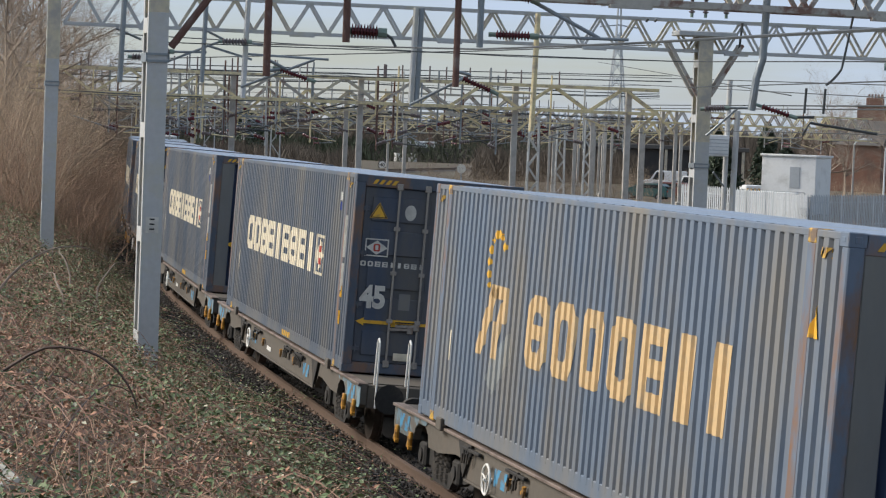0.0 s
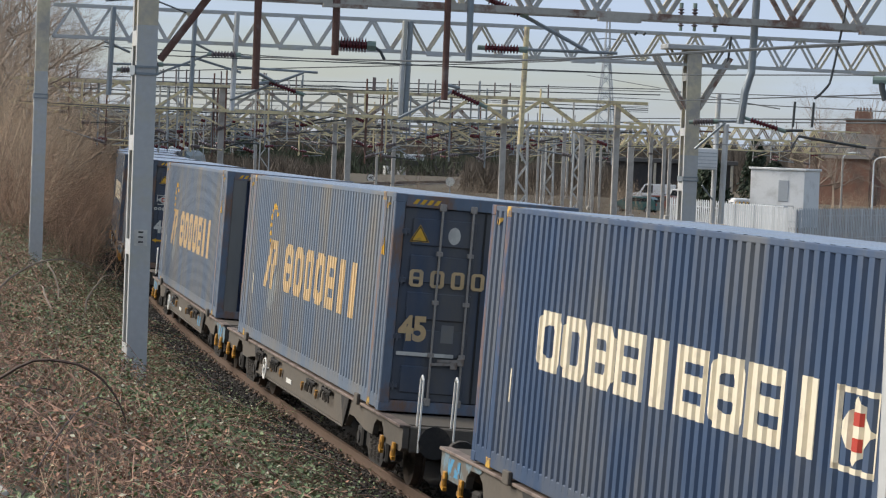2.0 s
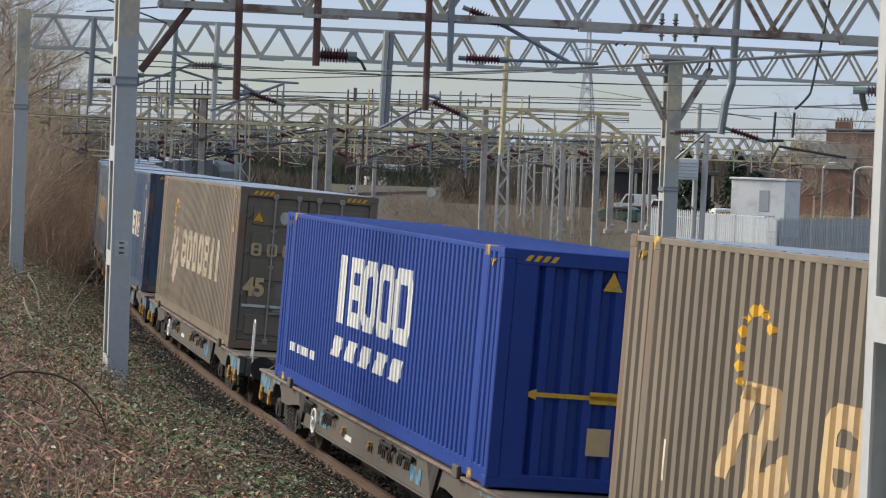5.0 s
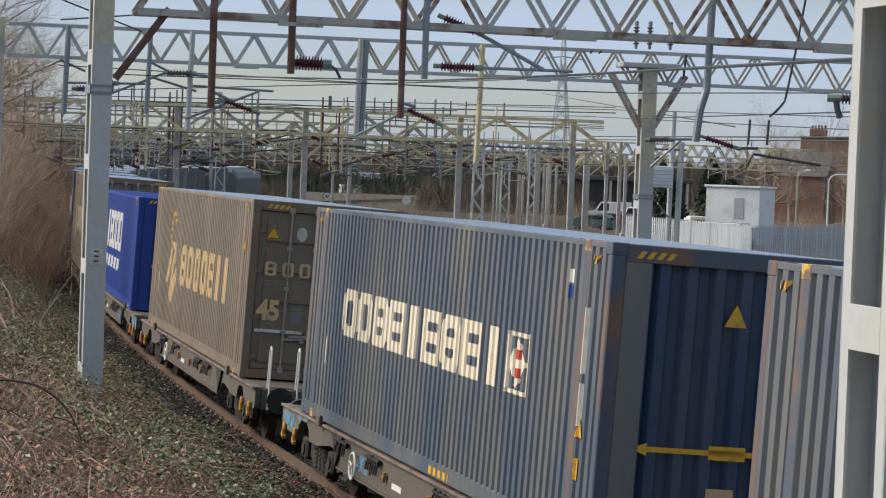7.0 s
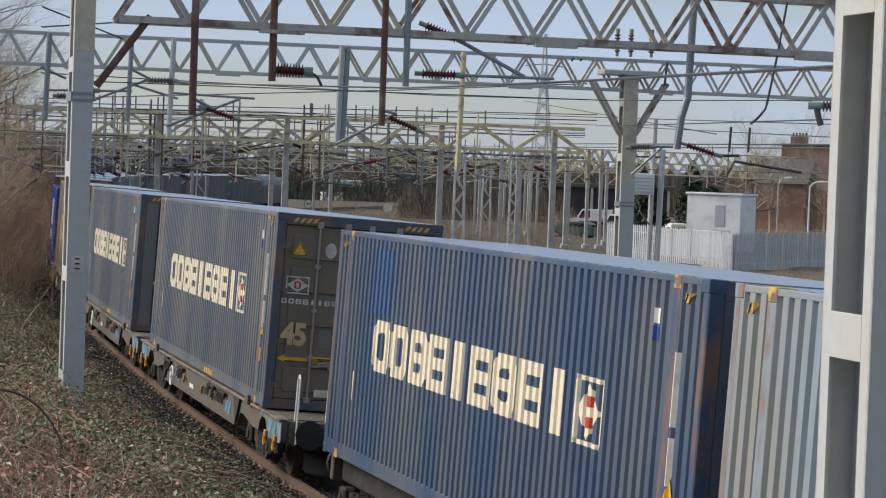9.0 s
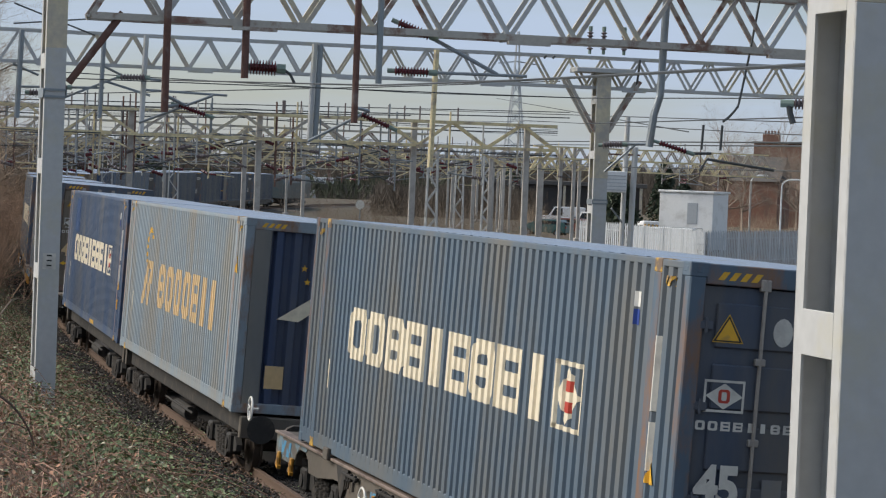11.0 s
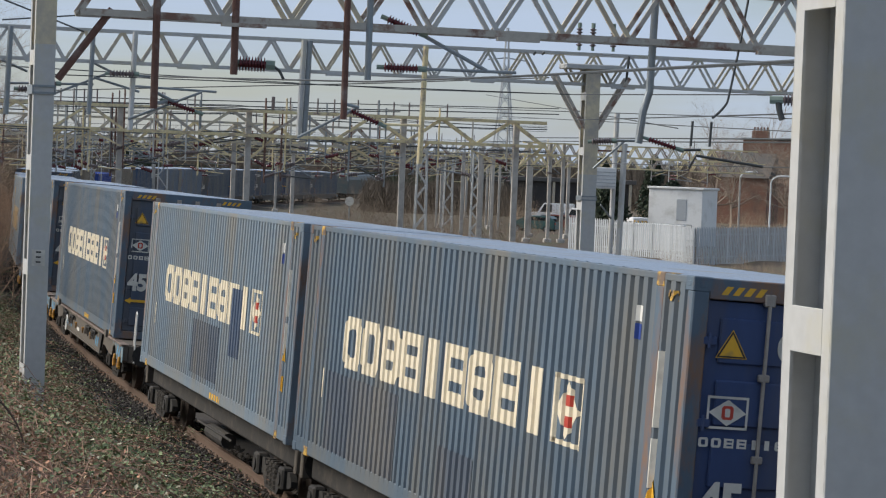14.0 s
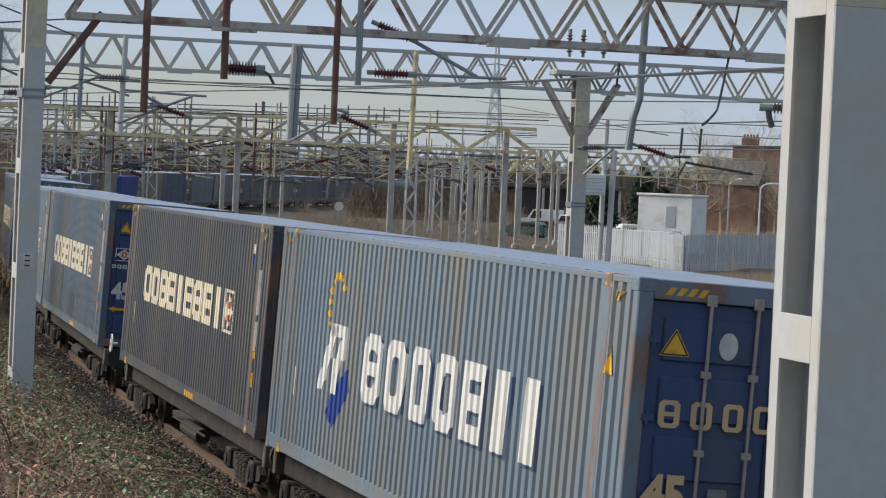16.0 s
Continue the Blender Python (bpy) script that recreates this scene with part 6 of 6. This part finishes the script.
def treeline(seed, d, u0, u1, z0, z1, n, material, name, label, fat=0.40):
    """A far belt of winter trees: stems and a fine haze of twigs with an uneven top."""
    rng = random.Random(seed)
    v, f = [], []
    for _ in range(n):
        u = rng.uniform(u0, u1)
        top = z0 + (z1 - z0) * (0.55 + 0.45 * noise.noise((u * 0.012, seed, 0)) + 0.25 * noise.noise((u * 0.05, seed, 5)))
        dd = d + rng.uniform(-15, 15)
        z = -0.5 + (top + 0.5) * rng.random() ** 0.7
        c = w3(u, 300, dd)
        c.z = z
        e = Vector((rng.gauss(0, 0.5), rng.gauss(0, 0.3), 1)).normalized() * rng.uniform(0.5, 1.6)
        g = Vector((1, 0, 0)) * rng.uniform(0.05, fat)
        k = len(v)
        v += [c - e - g, c - e + g, c + e]
        f.append((k, k + 1, k + 2))
    ob = new(name, poly_object(name, v, f, material))
    return tagged(ob, label, "trees", kind="stuff")


treeline(31, 520, -300, 1750, 3.5, 9.5, 26000, FAR_BROWN, "far_trees", "far belt of bare brown trees", 0.2)
treeline(36, 570, -320, 960, 4, 13.0, 16000, HAZE_TWIG, "far_trees", "tall far belt of bare trees", 0.13)
treeline(37, 600, 960, 1750, 4, 12, 9000, HAZE_TWIG, "far_trees", "far belt of bare trees beyond the houses", 0.16)
treeline(32, 400, 820, 1650, 1.5, 6.0, 12000, FAR_BROWN, "far_trees", "belt of brown bushes behind the yard", 0.14)
treeline(33, 445, -260, 930, 2, 7.6, 28000, FAR_BROWN, "far_trees", "belt of brown bushes behind the yard", 0.16)
treeline(38, 432, -260, 930, 1, 5.5, 8000, FAR_GREEN, "far_trees", "dark green undergrowth behind the yard", 0.2)
treeline(34, 300, 640, 930, 1, 4.0, 9000, FAR_BROWN, "far_trees", "reddish scrub deep in the yard", 0.07)
treeline(35, 215, -300, 60, 2, 8.0, 14000, FAR_BROWN, "far_trees", "belt of bare bushes on the bank", 0.06)
treeline(39, 330, -150, 430, 0.5, 3.0, 11000, FAR_BROWN, "far_trees", "low brown scrub deep in the yard", 0.1)


# ---- brambles on the bank ----
def brambles():
    rng = random.Random(41)
    lv, lf, lm = [], [], []
    sv, sf = [], []
    def leaf(c, size, kind):
        n = Vector((rng.gauss(0, 0.6), rng.gauss(0, 0.6), 1.0)).normalized()
        e = n.orthogonal().normalized()
        e.rotate(Matrix.Rotation(rng.random() * math.tau, 3, n))
        g = n.cross(e)
        k = len(lv)
        fold = n * size * rng.uniform(0.05, 0.25)
        lv.extend((c - e * size, c - e * size * 0.1 + g * size * 0.55 + fold, c + e * size, c - e * size * 0.1 - g * size * 0.55 + fold))
        lf.extend(((k, k + 1, k + 2), (k, k + 2, k + 3)))
        lm.extend((kind, kind))
    def greenness(x, y, lat):
        """Green grows in patches, most on the foot of the bank; withered growth higher up."""
        g = 1.25 * noise.noise((x * 0.42, y * 0.17, 7)) + 0.45 * noise.noise((x * 1.2, y * 0.6, 2))
        return g + (0.24 if lat < 5.8 else -0.02) + rng.gauss(0, 0.14)

    # arching canes with leaves along them
    for j in range(21000):
        s = -222 + 110 * rng.random() ** 1.25
        lat = rng.uniform(1.5, 3.2) if j % 3 == 0 else rng.uniform(1.9, 13) if s < -165 else rng.uniform(1.9, 9)
        x, y, z = on_line(s, lat)
        if y < 11 or abs(math.degrees(math.atan2(x, y)) + 4) > 10:
            continue
        green = greenness(x, y, lat)
        ang = rng.random() * math.tau
        ln = rng.uniform(0.5, 1.7)
        hh = rng.uniform(0.12, 0.62) * (0.6 if lat < 2.2 else 1.0) * (0.45 + 1.5 * max(0.0, 0.35 + noise.noise((x * 0.7, y * 0.4, 11))))
        p0 = Vector((x, y, z - 0.05))
        way = Vector((math.cos(ang), math.sin(ang), 0))
        last = p0
        n = 6
        for k in range(1, n + 1):
            u = k / n
            q = p0 + way * (ln * u) + Vector((rng.gauss(0, 0.03), rng.gauss(0, 0.03), 0))
            q.z = max(ground_z(q.x, q.y), z - 0.25) + hh * 4 * u * (1 - u * 0.9) * 0.6
            twigs(sv, sf, last, q, 0.0048, 0.0036)
            for _ in range(8 if green > 0.05 else 2 if green < -0.1 else 4):
                c = q + Vector((rng.gauss(0, 0.08), rng.gauss(0, 0.08), rng.gauss(0, 0.05)))
                t = rng.random()
                kind = (0 if t < 0.88 else 1 if t < 0.92 else 2) if green > 0.05 else (2 if t < 0.6 else 1 if t < 0.68 else 0)
                leaf(c, rng.uniform(0.014, 0.034), kind)
            last = q
    # low litter and small leaves over the soil
    for _ in range(90000):
        s = -222 + 110 * rng.random() ** 1.3
        lat = 1.7 + 11 * rng.random() ** 1.15
        x, y, z = on_line(s, lat)
        if y < 11 or abs(math.degrees(math.atan2(x, y)) + 4) > 10:
            continue
        green = greenness(x, y, lat)
        t = rng.random()
        kind = (0 if t < 0.6 else 1 if t < 0.68 else 2) if green > 0.02 else (2 if t < 0.66 else 3 if t < 0.88 else 1 if t < 0.92 else 0)
        leaf(Vector((x, y, z + rng.uniform(0.0, 0.32) * (0.3 if lat < 3 else 1))), rng.uniform(0.010, 0.024), kind)
    # tangled dry stems, standing and leaning
    dv, df = [], []
    for _ in range(24000):
        s = -222 + 100 * rng.random() ** 1.4
        lat = 3.0 + 10 * rng.random()
        x, y, z = on_line(s, lat)
        if y < 11 or abs(math.degrees(math.atan2(x, y)) + 4) > 10 or greenness(x, y, lat) > 0.12:
            continue
        p = Vector((x, y, z))
        d = Vector((rng.gauss(0, 0.7), rng.gauss(0, 0.7), 1)).normalized()
        for k in range(2):
            q = p + d * rng.uniform(0.10, 0.30)
            twigs(dv, df, p, q, 0.0045 - 0.001 * k, 0.0035 - 0.001 * k)
            p, d = q, (d + Vector((rng.gauss(0, 0.4), rng.gauss(0, 0.4), -0.25))).normalized()
    tagged(new("dry_stems", poly_object("dry_stems", dv, df, TWIG_WARM)), "tangle of dry red-brown weed stems", "undergrowth", kind="stuff")
    a = new("bramble_leaves", poly_object("bramble_leaves", lv, lf, (LEAF, LEAF_PALE, LEAF_DEAD, STRAW)))
    a.data.polygons.foreach_set("material_index", lm)
    tagged(a, "green and withered bramble leaves covering the bank", "undergrowth", kind="stuff")
    b = new("bramble_canes", poly_object("bramble_canes", sv, sf, TWIG_RED))
    tagged(b, "thin reddish arching bramble canes", "undergrowth", kind="stuff")
    # dead grass stalks
    v, f = [], []
    for _ in range(22000):
        s = -222 + 110 * rng.random() ** 1.3
        lat = 2.6 + 10.5 * rng.random()
        x, y, z = on_line(s, lat)
        if y < 11 or abs(math.degrees(math.atan2(x, y)) + 4) > 10:
            continue
        if noise.noise((x * 0.45, y * 0.28, 7)) + rng.gauss(0, 0.3) > 0.1:
            continue
        h = rng.uniform(0.12, 0.5)
        d = Vector((rng.gauss(0, 0.45), rng.gauss(0, 0.45), 1)).normalized() * h
        k = len(v)
        c = Vector((x, y, z))
        w = Vector((rng.gauss(0, 1), rng.gauss(0, 1), 0)).normalized() * 0.0045
        v += [c - w, c + w, c + d + w * 0.3, c + d - w * 0.3]
        f.append((k, k + 1, k + 2, k + 3))
    tagged(new("dead_grass", poly_object("dead_grass", v, f, STRAW)), "dry straw-coloured grass stalks", "grass", kind="stuff")


brambles()
for sd, (s, lat), ang, ln, hh in ((1, (-199.5, 8.2), 2.5, 2.2, 0.9), (2, (-196, 6.8), 0.6, 1.9, 0.9), (3, (-204, 8.6), 1.0, 2.0, 1.0), (4, (-190, 5.2), 2.0, 1.6, 0.7), (5, (-201, 7.0), 3.6, 2.2, 0.7), (6, (-184.5, 4.5), 1.2, 1.6, 1.0), (7, (-183.5, 4.6), 2.2, 1.3, 1.1)):
    x, y, z = on_line(s, lat)
    rr = random.Random(sd)
    arc = [Vector((x + math.cos(ang) * ln * u + rr.gauss(0, 0.02), y + math.sin(ang) * ln * u + rr.gauss(0, 0.02), z - 0.05 + hh * 3.2 * u * (1 - u * 0.75))) for u in (k / 12 for k in range(13))]
    tagged(new("bramble_cane", mesh_of(add_path(bmesh.new(), arc, lambda u: 0.018 * (1.15 - u)), "bramble_cane", BARK)), "long dark arching bramble cane", "bramble", "bramble canes")

CANE = mat("dark_old_cane", (0.07, 0.045, 0.035), 0.8, 0, 12, 0.3, 0.0)
for rad, way in ((0.014, ((-4.40, 21.0, 2.50), (-4.04, 21.0, 2.74), (-3.67, 21.0, 2.71), (-3.47, 21.0, 2.59), (-3.33, 21.0, 2.41), (-3.24, 21.0, 2.15))), (0.009, ((-3.25, 16.5, 2.2), (-3.4, 18.9, 2.45), (-3.52, 21.0, 2.48), (-3.36, 22.1, 2.2))),
                 (0.009, ((-4.1, 21.4, 2.2), (-3.64, 19.7, 2.5), (-3.34, 18.2, 2.1))), (0.008, ((-4.04, 19.7, 2.2), (-4.06, 21.4, 2.52), (-3.9, 22.5, 2.2))), (0.009, ((-2.9, 16.4, 2.1), (-3.1, 17.4, 2.45), (-3.3, 18.6, 2.2)))):
    arc = []
    for a, b in zip(way, way[1:]):
        arc += [Vector(a).lerp(Vector(b), k / 3) for k in range(3)]
    arc = [(arc[max(k - 1, 0)] + p * 2 + arc[min(k + 1, len(arc) - 1)]) / 4 for k, p in enumerate(arc)]
    tagged(new("bramble_cane", mesh_of(add_path(bmesh.new(), arc, lambda u: rad * (1.1 - 0.6 * u)), "bramble_cane", CANE)), "long dark arching bramble cane", "bramble", "bramble canes")

slab = thing("concrete_marker", "pale weathered concrete slab on the bank", "concrete slab", at=pose(-3.62, 16.7, ground_z(-3.62, 16.7) - 0.05, 12, -20, 30))
part("slab", box((-0.16, -0.45, 0), (0.16, 0.45, 0.12), 0.02), mat("pale_concrete", (0.42, 0.41, 0.37), 0.9, 0, 20, 0.15, 0.1, (0.25, 0.24, 0.2), (0.5, 0.7), 4), slab)

# cream blossom on a sprig by the track
bx, by, bz = on_line(-188.0, 2.55)
sprig = thing("blossom_sprig", "sprig with pale cream blossoms beside the track", "plant", at=pose(bx, by, bz))
part("stem", rod((0.1, 0, -0.02), (-0.2, 0.3, 0.42), 0.008, 5), TWIG_RED, sprig)
rr = random.Random(5)
for k in range(9):
    c = Vector((rr.uniform(-0.35, 0.30), rr.uniform(-0.1, 0.4), rr.uniform(0.28, 0.52)))
    bm = bmesh.new()
    for j in range(5):
        a = j * math.tau / 5
        add_rod(bm, c, c + Vector((0.05 * math.cos(a), -0.02, 0.05 * math.sin(a))), 0.014, 5, 0.02)
    part("blossom", bm, FLOWER, sprig)


# ---- sleepers and ballast stones ----
CONCRETE = mat("grimy_sleeper", (0.10, 0.09, 0.08), 0.9, 0, 12, 0.3, 0.1, (0.05, 0.045, 0.04), (0.45, 0.65), 3)
sleeper_mesh = mesh_of(box((-1.25, -0.13, -0.36), (1.25, 0.13, -0.165), 0.02), "sleeper", CONCRETE)
clip = bmesh.new()
add_box(clip, (-0.14, -0.09, -0.165), (0.14, 0.09, -0.13), 0.01)
for sx in (-0.095, 0.095):
    add_rod(clip, (sx, -0.05, -0.14), (sx, 0.05, -0.10), 0.022, 6)
clip_mesh = mesh_of(clip, "rail_clip", RAIL)
for k in range(150):
    m = curve_pose(-214 + 0.65 * k)
    ob = part("sleeper", sleeper_mesh, None, track)
    ob.matrix_basis = m
    ob = part("rail_clip", clip_mesh, None, track)
    ob.matrix_basis = m @ Matrix.Translation((-0.7525, 0, 0))


def stones():
    rng = random.Random(51)
    v, f = [], []
    octa = ((1, 0, 0), (-1, 0, 0), (0, 1, 0), (0, -1, 0), (0, 0, 1), (0, 0, -1))
    tri = ((0, 2, 4), (2, 1, 4), (1, 3, 4), (3, 0, 4), (2, 0, 5), (1, 2, 5), (3, 1, 5), (0, 3, 5))
    for _ in range(26000):
        s = -216 + 95 * rng.random() ** 1.4
        x = -rng.uniform(0.15, 2.1)
        m = curve_pose(s)
        z = -0.15 if x > -1.55 else -0.15 - 0.5 * (-1.55 - x)
        r = rng.uniform(0.018, 0.042)
        k = len(v)
        rot = Euler((rng.random() * 6, rng.random() * 6, rng.random() * 6)).to_matrix()
        for q in octa:
            p = rot @ Vector((q[0] * r * rng.uniform(0.7, 1.2), q[1] * r * rng.uniform(0.7, 1.2), q[2] * r * rng.uniform(0.6, 1.0)))
            v.append(m @ (Vector((x, 0, z + 0.01)) + p))
        f += [(k + a, k + b, k + c) for a, b, c in tri]
    tagged(part("ballast_stones", poly_object("ballast_stones", v, f, BALLAST), None, track), "loose dark ballast stones", kind="stuff")


stones()


motions()
